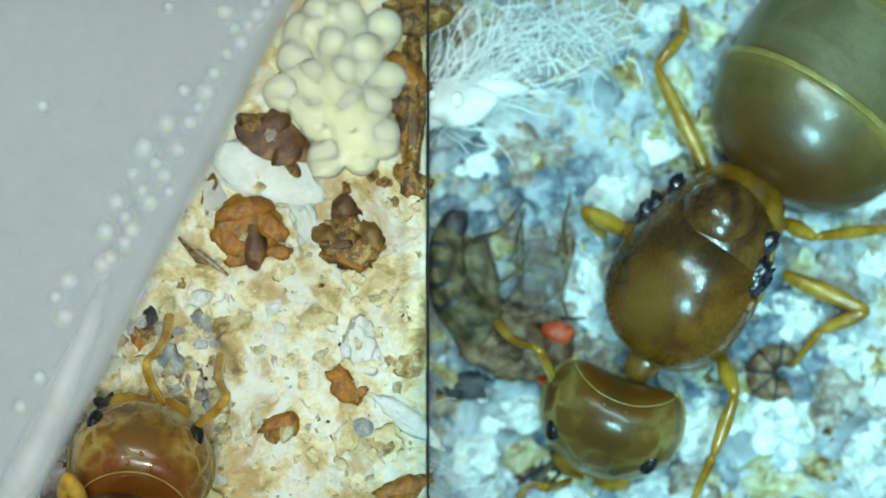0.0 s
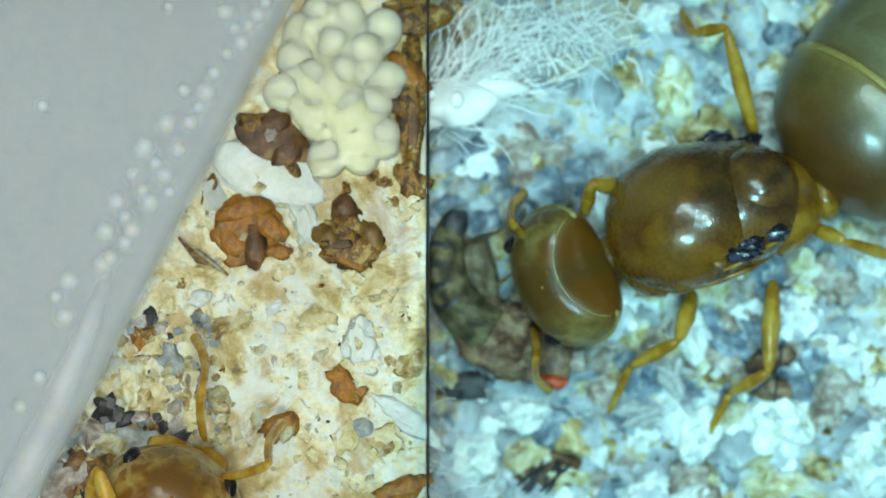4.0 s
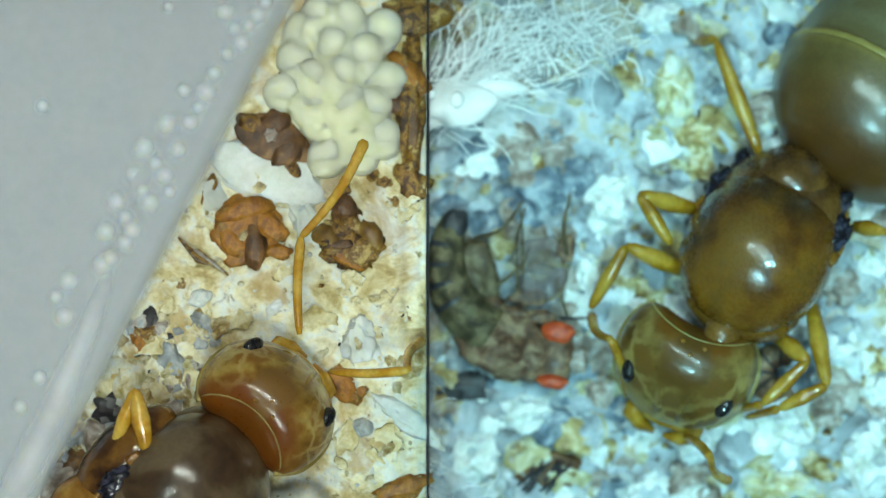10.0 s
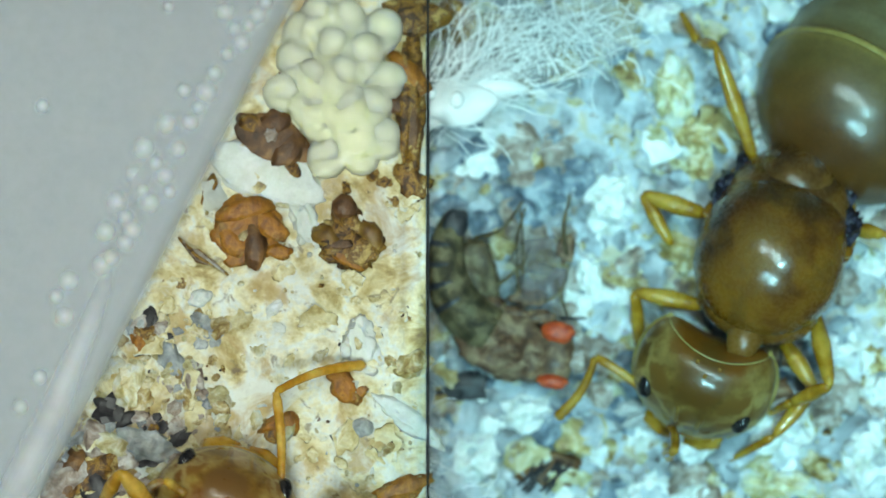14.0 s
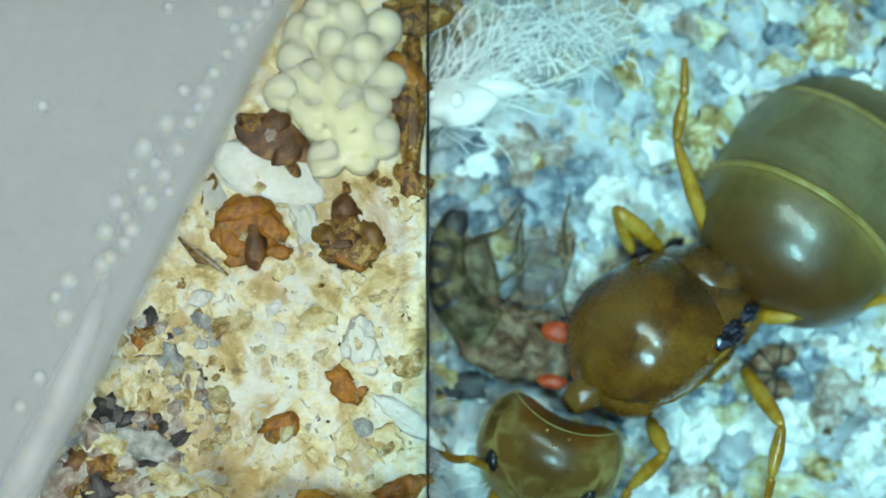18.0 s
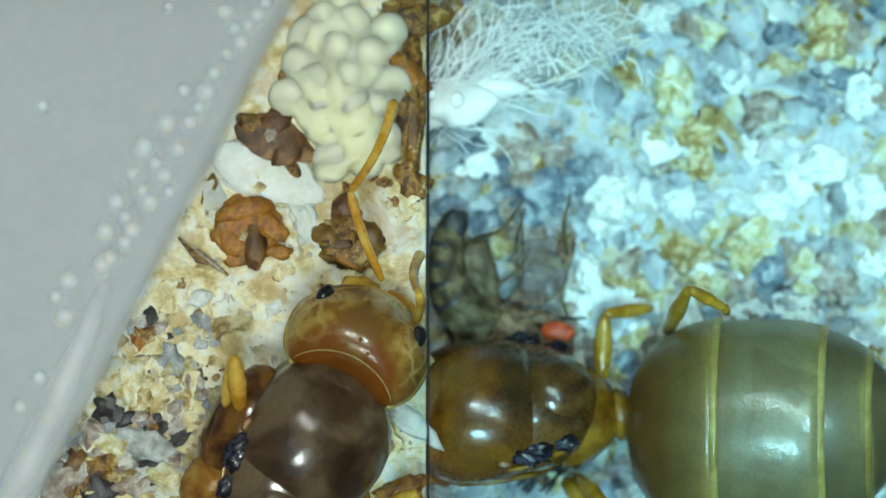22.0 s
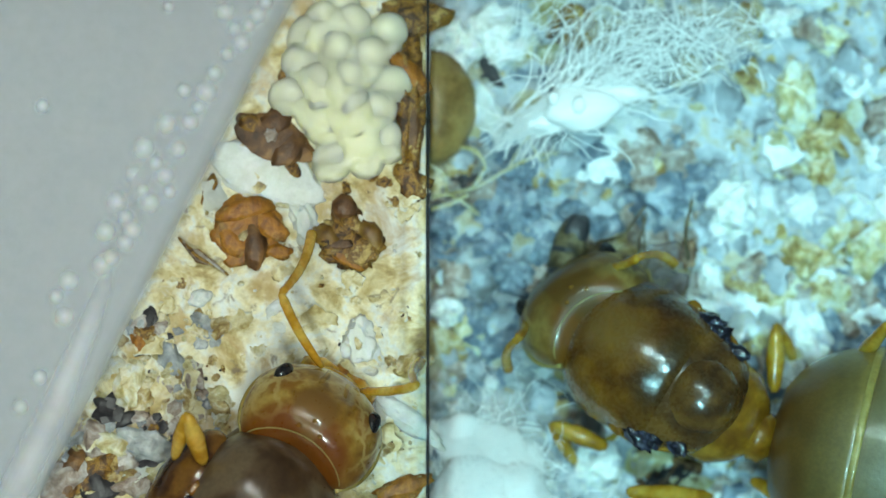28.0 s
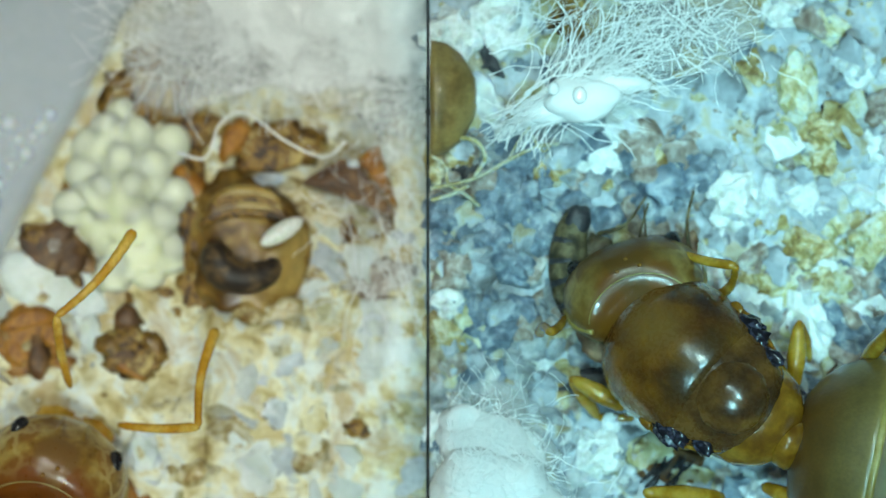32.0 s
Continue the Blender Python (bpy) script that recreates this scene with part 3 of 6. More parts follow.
# ---- landmark pieces ----
def piece(name, stage, x, y, size, mat, label, category, seed, turn=0, h=None, amp=0.3, sub=3, freq=1.4, extra=(), smooth=True):
    """One crumb, husk or stone with an optional list of smaller lumps (dx, dy, dz, size, material, name)."""
    root = new(name)
    tagged(root, label, category)
    part("body", lump(size, seed, amp, sub, 0, freq), M[mat], root, "", smooth)
    for k, (dx, dy, dz, s, m, pn) in enumerate(extra):
        p = part(pn, lump(s, seed * 13 + k, 0.3, 2, 0.7 * k), M[m], root)
        p.location = (dx * U, dy * U, dz * U)
    if category in ("grain", "husk"):
        tagged(root, group="loose stones on the sand" if stage is RIGHT else "husk crumbs in the soil")
    put(root, stage, x, y, size[2] * (0.35 if stage is RIGHT else 0.15) if h is None else h, turn)
    return root


def left_landmarks():
    S = LEFT
    piece("husk_fragment", S, 433, 408, (64, 60, 11), "orange", "glossy orange brown seed husk lying in cream soil", "husk", 11, 12, None, 0.17, 4, 1.3,
          [(6, 34, 8, (46, 20, 10), "orange", "flap"), (44, -2, 6, (20, 44, 7), "orange", "fold"), (12, -30, 7, (44, 20, 9), "husk_dark", "hollow"), (-24, -16, 5, (36, 20, 8), "orange", "crust"), (52, -50, 2, (24, 13, 5), "orange", "flake"), (-8, -12, 9, (30, 9, 3), "tan", "crease")])
    piece("husk_fragment", S, 615, 424, (60, 48, 11), "brown", "crumpled dark and golden brown husk crumb", "husk", 12, -15, None, 0.34, 4, 1.9,
          [(-22, 52, 6, (26, 22, 9), "husk_dark", "knob"), (36, 14, 5, (24, 34, 7), "amber_husk", "flake"), (-34, -5, 5, (20, 32, 7), "amber_husk", "flake"), (0, 12, 6, (30, 12, 5), "brown", "hollow"), (4, -34, 4, (40, 12, 5), "orange", "flake"), (-6, -12, 9, (26, 9, 4), "husk_dark", "crease")])
    piece("husk_fragment", S, 485, 245, (74, 40, 11), "husk_dark", "dark brown torn husk piece with pale lump", "husk", 13, -28, None, 0.15, 4, 1.3,
          [(-46, 2, 5, (24, 18, 6), "brown", "crust"), (-10, 26, 6, (30, 24, 9), "husk_dark", "knob"), (36, -8, 7, (34, 24, 6), "husk_dark", "flake"), (-6, -2, 10, (16, 14, 4), "plum", "lump"), (56, -34, 3, (20, 12, 5), "brown", "flake")])
    piece("pale_flake", S, 474, 308, (104, 50, 6), "plaster", "flat white plaster flake in soil", "flake", 14, -17, None, 0.14, 4, 1.2)
    piece("pale_flake", S, 540, 388, (24, 44, 5), "plaster", "flat white plaster flake in soil", "flake", 15, 16, None, 0.34, 4, 1.8)
    piece("bright_flake", S, 725, 745, (72, 20, 5), "plaster", "long bright white flake shining in soil", "flake", 55, -38, None, 0.25, 4, 1.6)
    piece("bright_flake", S, 640, 612, (34, 44, 5), "plaster", "bluish white plaster flake in soil", "flake", 56, 20, None, 0.3, 4, 1.6)
    piece("dark_crumb", S, 192, 730, (28, 24, 14), "dark", "black angular debris crumb by the wall", "debris", 16, 30, None, 0.5, 2, 2.2, [(20, -26, 0, (26, 12, 8), "dark", "spike"), (-2, 20, 2, (10, 18, 8), "dark", "spike")], False)
    piece("grey_crumb", S, 255, 790, (60, 26, 12), "grey", "grey clumped sand crumb", "debris", 17, -12, None, 0.4)
    piece("orange_crumb", S, 608, 683, (22, 36, 12), "orange", "small glossy orange husk crumb", "husk", 18, 35, None, 0.35, 3, 1.8, [(14, -26, 0, (18, 12, 4), "orange", "flake")])
    piece("orange_crumb", S, 500, 752, (36, 20, 12), "orange", "small red brown crescent husk crumb", "husk", 19, 18, None, 0.3, 3, 1.8, [(-22, -12, 0, (16, 16, 4), "brown", "fold"), (4, -14, 8, (18, 12, 6), "cream", "grain")])
    piece("grey_pebble", S, 642, 757, (19, 18, 12), "grey", "round smooth grey pebble in cream soil", "pebble", 20, 0, None, 0.12)
    piece("orange_crumb", S, 715, 862, (50, 20, 12), "orange", "flat orange brown husk sliver", "husk", 21, 15, None, 0.35)
    piece("brown_crumb", S, 730, 645, (34, 22, 10), "tan", "tan crumbly husk piece", "husk", 22, 25, None, 0.4)
    piece("brown_crumb", S, 728, 320, (26, 34, 10), "brown", "dark brown husk flake near eggs", "husk", 23, 25, None, 0.4)
    piece("brown_crumb", S, 370, 335, (12, 26, 10), "brown", "small brown splinter at the wall foot", "husk", 24, -20, None, 0.3)
    piece("brown_crumb", S, 515, 122, (16, 30, 12), "brown", "brown crumb between wall and eggs", "husk", 25, -25, None, 0.3)
    piece("brown_crumb", S, 245, 605, (12, 22, 8), "orange", "small rusty crumb at the wall foot", "husk", 26, 10, None, 0.3)
    piece("brown_crumb", S, 735, 25, (60, 36, 14), "brown", "soft brown husk under cotton", "husk", 27, 0, None, 0.3)
    piece("brown_crumb", S, 120, 850, (60, 34, 16), "plum", "dull mauve brown crumb at the wall foot", "husk", 28, 30, None, 0.3)
    piece("shiny_flake", S, 355, 528, (20, 14, 9), "quartz", "bright white glinting grain", "grain", 29, 20, None, 0.25)
    piece("pale_grain", S, 300, 850, (46, 26, 16), "cream", "large cream angular grain", "grain", 30, -25, None, 0.35, 2, 1.6, (), False)
    piece("pale_grain", S, 232, 680, (34, 42, 12), "cream", "large cream angular grain", "grain", 31, 15, None, 0.3, 2, 1.6, (), False)
    # these darker crumbs serve as debris and as painted shade along the wall foot
    piece("brown_crumb", S, 175, 830, (54, 30, 14), "brown", "dark brown crumb at the wall foot", "husk", 50, 40, None, 0.3)
    piece("dark_crumb", S, 235, 860, (46, 24, 12), "plum", "dull grey brown debris crumb by the wall", "debris", 51, 10, None, 0.35)
    piece("dark_crumb", S, 160, 770, (26, 22, 10), "plum", "dull grey brown debris crumb by the wall", "debris", 52, 60, None, 0.35)
    piece("dark_crumb", S, 305, 640, (20, 34, 8), "grey", "small dark grey shadowy crumb", "debris", 53, 25, None, 0.35)
    piece("dark_crumb", S, 345, 665, (16, 30, 8), "plum", "small grey brown splinter crumb", "debris", 54, 15, None, 0.35)
    piece("brown_crumb", S, 118, 845, (30, 54, 14), "husk_dark", "rusty brown husk lump against the wall", "husk", 57, -25, None, 0.25, 3)
    piece("dark_crumb", S, 170, 862, (40, 36, 12), "dark", "dark glossy debris lump by the wall", "debris", 58, 20, None, 0.35, 3)
    piece("dark_crumb", S, 262, 835, (24, 30, 10), "dark", "dark debris crumb between pale grains", "debris", 59, -40, None, 0.4, 2)
    piece("grey_crumb", S, 190, 812, (46, 30, 12), "plum", "mauve grey clumped sand crumb", "debris", 60, 8, None, 0.35, 3)
    piece("pale_grain", S, 250, 700, (26, 36, 10), "tan", "smooth orange tan pebble at the wall foot", "grain", 111, -20, None, 0.2, 3)
    piece("pale_grain", S, 200, 792, (42, 24, 12), "cream", "cream angular grain beside black debris", "grain", 112, -15, None, 0.25, 3)
    # bundle of thin brown splinters
    root = tagged(new("splinter_bundle"), "thin grey brown fibres sticking out of soil", "fibre")
    for k in range(7):
        y = -24 + 8 * k
        part("splinter", tube([(-34 + 4 * k, 22 - y * .5, 8), (0, y * .4, 14 + k % 3 * 4), (36 + 3 * k, -26 - y * .3, 6)], [2.5, 4, 2], 6), M["plum" if k % 2 else "brown"], root)
    put(root, S, 350, 455, 4, 0)


left_landmarks()


def eggs():
    """Long eggs that lie outwards from the middle of the heap and stick together."""
    clump = put(tagged(new("egg_clump"), "heap of waxy pale cream ant eggs on brown soil", "eggs"), LEFT, 605, 150)
    back = clump.matrix_basis.inverted()
    spots = [(563, 38, 75, 24), (614, 44, 95, 30), (674, 58, 60, 22), (536, 62, 70, 16), (590, 90, 100, 52), (530, 112, 140, 20), (642, 100, 60, 46), (510, 166, 178, 16), (562, 142, 150, 46), (680, 146, 12, 30),
             (606, 140, 80, 66), (612, 190, 60, 62), (572, 220, 160, 36), (652, 192, 30, 44), (582, 274, 60, 26), (672, 242, 140, 18), (626, 236, 110, 44), (634, 268, 120, 16), (556, 190, 20, 34), (592, 12, 85, 14)]
    shell = finish("egg", oval(45, 37, 15, 18, 28), M["egg"])
    for x, y, turn, h in spots:
        e = part("egg", shell, M["egg"], clump)
        e.matrix_basis = back @ Matrix.Translation(at(x, y, 6 + h * 0.22 - dip(y))) @ pose(0, 0, 0, 0, 0, turn)
    # waxy skin that runs from egg to egg
    bm = bmesh.new()
    rows = []
    for y in range(-30, 330, 6):
        row = []
        for x in range(450, 736, 6):
            pile = 0.0
            for ex, ey, turn, h in spots:
                c, n = math.cos(radians(turn)), math.sin(radians(turn))
                u, v = (x - ex) * c - (y - ey) * n, (x - ex) * n + (y - ey) * c
                d = (u / 45) ** 2 + (v / 37) ** 2
                if d < 1:
                    pile += math.exp((6 + h * 0.22 + 15 * math.sqrt(1 - d)) / 8)
            top = 8 * math.log(pile) - 1.5 if pile else -16
            row.append(bm.verts.new(back @ at(x, y, top - dip(y)) / U))
        rows.append(row)
    for a, b in zip(rows, rows[1:]):
        for k in range(len(a) - 1):
            bm.faces.new((a[k], b[k], b[k + 1], a[k + 1]))
    part("film", bm, M["egg"], clump, "sticky pale film that binds the eggs")
    return clump


egg_clump = eggs()


def drawer_things():
    """What lies beyond the eggs: husk, seed, red chip and the cotton plug."""
    S = DRAWER
    husk = tagged(new("curled_husk"), "large translucent brown curled pupal husk with dark inner ring", "husk")
    part("shell", lump((104, 128, 40), 41, 0.2, 4, 0.1), M["amber_husk"], husk)
    for k in range(4):
        pts = [((60 + 10 * k) * math.cos(a) , 60 - 16 * k + (30 + 4 * k) * math.sin(a), 44 - 2 * k) for a in [0.3 + 2.5 * j / 9 for j in range(10)]]
        part("rib", tube(pts, [6, 9, 11, 12, 12, 12, 12, 11, 9, 6], 8), M["brown" if k % 2 else "amber_husk"], husk)
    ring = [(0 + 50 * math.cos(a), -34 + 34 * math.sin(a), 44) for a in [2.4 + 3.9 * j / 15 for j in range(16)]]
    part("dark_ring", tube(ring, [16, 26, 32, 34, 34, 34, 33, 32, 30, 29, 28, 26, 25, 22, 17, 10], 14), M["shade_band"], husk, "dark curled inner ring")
    part("tail_flap", lump((60, 26, 14), 43, 0.3, 3), M["tan"], husk).location = (30 * U, -118 * U, 10 * U)
    put(husk, S, 822, 238, 14, 0)
    seed = tagged(new("white_seed"), "smooth white oval seed resting on brown husk", "seed")
    part("body", oval(44, 17, 16, 12, 18), M["seed"], seed)
    put(seed, S, 886, 214, 82, 32)
    chip = tagged(new("red_chip"), "red brown angular husk chip under cotton threads", "husk")

    def plate(name, outline, thick, mat, label, z, seed):
        bm = bmesh.new()
        rim = [bm.verts.new((x, y, z + 4 * noise.noise((x * 0.03, y * 0.03, seed)))) for x, y in outline]
        low = [bm.verts.new((x * 1.04, y * 1.04, z - thick)) for x, y in outline]
        mid = Vector((sum(x for x, _ in outline), sum(y for _, y in outline), 0)) / len(outline)
        inner = [bm.verts.new((mid.x + (x - mid.x) * 0.55 + 5 * noise.noise((x, y, seed)), mid.y + (y - mid.y) * 0.55, z + 7 + 6 * noise.noise((y * 0.05, x * 0.05, seed)))) for x, y in outline]
        n = len(outline)
        for k in range(n):
            m = (k + 1) % n
            bm.faces.new((rim[k], rim[m], inner[m], inner[k]))
            bm.faces.new((low[k], low[m], rim[m], rim[k]))
        bm.faces.new(inner)
        bm.faces.new(low[::-1])
        bmesh.ops.recalc_face_normals(bm, faces=bm.faces)
        return part(name, bm, M[mat], chip, label, False)

    plate("body", [(-82, -8), (-50, 14), (-12, 34), (14, 30), (34, 2), (64, -34), (82, -62), (60, -66), (16, -44), (-30, -26)], 22, "husk_dark", "dark red brown face", 24, 1)
    plate("flap", [(14, 34), (52, 58), (62, 26), (78, -20), (86, -58), (70, -40), (40, 0)], 14, "orange", "translucent orange edge", 26, 2)
    # white lump paints the bright glint on the chip
    part("glint", lump((12, 9, 6), 903, 0.2, 2), M["quartz"], chip, "small white lump standing in for a glint").location = (8 * U, 24 * U, 32 * U)
    put(chip, S, 1004, 122, 30, 0)
    piece("red_chip", S, 800, 50, (22, 40, 14), "orange", "bright orange husk chip below cotton", "husk", 45, -25, 30, 0.3)
    piece("brown_crumb", S, 930, 170, (86, 50, 10), "tan", "tan translucent husk scrap beside white seed", "husk", 117, -20, None, 0.3)
    piece("brown_crumb", S, 1060, 300, (60, 34, 8), "plum", "dull grey brown scrap in cotton veil", "husk", 119, 15, None, 0.35)
    piece("brown_crumb", S, 960, 290, (50, 30, 8), "tan", "tan crumb below brown husk", "husk", 120, -10, None, 0.35)
    piece("brown_crumb", S, 1020, 210, (60, 24, 8), "brown", "ragged brown husk scrap in cotton veil", "husk", 118, 15, None, 0.4)
    piece("brown_crumb", S, 880, 60, (80, 46, 16), "brown", "brown husk below cotton plug", "husk", 46, 0, 20, 0.3)
    piece("brown_crumb", S, 1020, 566, (26, 16, 9), "brown", "small brown crumb in cream soil", "husk", 47, -30, None, 0.3)
    piece("brown_crumb", S, 935, 616, (40, 24, 9), "tan", "tan crumb in cream soil", "husk", 48, 20, None, 0.3)
    piece("brown_crumb", S, 640, -30, (70, 60, 14), "brown", "brown crumbly husk under thin cotton", "husk", 113, 20, 8, 0.35, 3, 1.8)
    # cotton plug: a soft bank, a thin veil round it and loose threads
    plug = tagged(new("cotton_plug"), "white fluffy cotton plug with loose curling threads", "cotton", kind="stuff")
    rng = random.Random(77)
    bm = bmesh.new()
    for k in range(46):
        x, y = rng.uniform(-60, 300), rng.uniform(10, 150)
        edge = 4 - 0.10 * x + 20 * noise.noise((x * 0.02, 0, 5))
        lump_into(bm, (x, edge + y, 26 + rng.uniform(-4, 5)), (rng.uniform(60, 100), rng.uniform(40, 64), 16), 700 + k, 0.1, 3, rng.uniform(0, 3))
    part("wad", bm, M["cotton"], plug)
    bm = bmesh.new()
    for k, (x0, x1, y0, y1) in enumerate([(-40, 290, -30, 40)] * 6 + [(-250, -50, -40, 60)] * 5 + [(230, 300, -160, -20)] * 2):
        lump_into(bm, (rng.uniform(x0, x1), rng.uniform(y0, y1), 40 + 0.6 * k), (rng.uniform(60, 110), rng.uniform(34, 60), 3), 800 + k, 0.3, 3, rng.uniform(0, 3))
    part("veil", bm, M["veil"], plug, "thin hazy cotton veil")
    bm = bmesh.new()

    def wisps(count, x0, x1, y0, y1, z0, z1, thin, bend=0.26):
        for k in range(count):
            x, y = rng.uniform(x0, x1), rng.uniform(y0, y1)
            a = rng.uniform(0, 6.28)
            pts, q = [], Vector((x, y - 10 - 0.10 * x, rng.uniform(z0, z1)))
            for j in range(10):
                pts.append(q.copy())
                q += Vector((math.cos(a), math.sin(a), 0)) * rng.uniform(9, 19)
                q.z = max(24, min(84, q.z + rng.uniform(-4, 4)))
                a += rng.uniform(-bend, bend)
            tube_into(bm, pts, rng.uniform(0.4, thin), 4)

    wisps(520, -240, 320, 0, 150, 50, 74, 0.85)
    wisps(150, -280, 320, -60, 40, 50, 74, 0.8)
    wisps(150, 150, 320, -440, -40, 46, 66, 0.7)
    part("threads", bm, M["cotton"], plug)
    put(plug, S, 850, -86, 0)
    thread = tagged(new("loose_thread"), "long pale cotton thread curling over husk", "thread")
    part("strand", tube(curve([(-150, -130, 60), (-100, -140, 66), (-75, -80, 70), (-30, -60, 76), (40, -110, 74), (110, -140, 70), (150, -110, 66)]), 2.3, 6), M["cotton"], thread)
    part("strand", tube(curve([(190, -200, 40), (215, -260, 40), (250, -330, 34), (270, -400, 24)]), 2.0, 6), M["cotton"], thread)
    rng = random.Random(4)
    for k in range(10):
        x, y = rng.uniform(150, 270), rng.uniform(-330, -90)
        part("strand", tube(curve([(x, y, 40), (x + rng.uniform(-20, 30), y - 50, 46), (x + rng.uniform(-40, 50), y - 110, 40), (x + rng.uniform(-40, 70), y - 160, 24)]), rng.uniform(0.8, 1.5), 5), M["cotton"], thread)
    put(thread, S, 850, -40, 0)


drawer_things()


def husk_left_edge():
    """The brown rim of the husk that shows beside the eggs."""
    # darker brown of the lower rim also carries its shade
    piece("husk_sliver", LEFT, 726, 170, (25, 120, 16), "brown", "crumpled dark and amber husk rim beside the eggs", "husk", 49, 0, 4, 0.3, 4, 1.6,
          [(4, -56, 4, (20, 50, 10), "husk_dark", "lower_rim"), (-4, 40, 6, (20, 50, 12), "orange", "rim"), (-12, -20, 4, (16, 40, 10), "husk_dark", "fold")])


husk_left_edge()
piece("brown_crumb", LEFT, 655, -85, (60, 44, 16), "brown", "golden brown husk crumb under thin cotton veil", "husk", 114, 30, None, 0.35, 3, 1.8)
piece("brown_crumb", LEFT, 725, -120, (54, 50, 14), "plum", "dull grey brown crumb under thin cotton veil", "husk", 115, 10, None, 0.3, 3, 1.8)
piece("brown_crumb", LEFT, 700, -45, (48, 26, 14), "husk_dark", "dark brown husk crumb under thin cotton veil", "husk", 116, -20, None, 0.3, 3, 1.8)


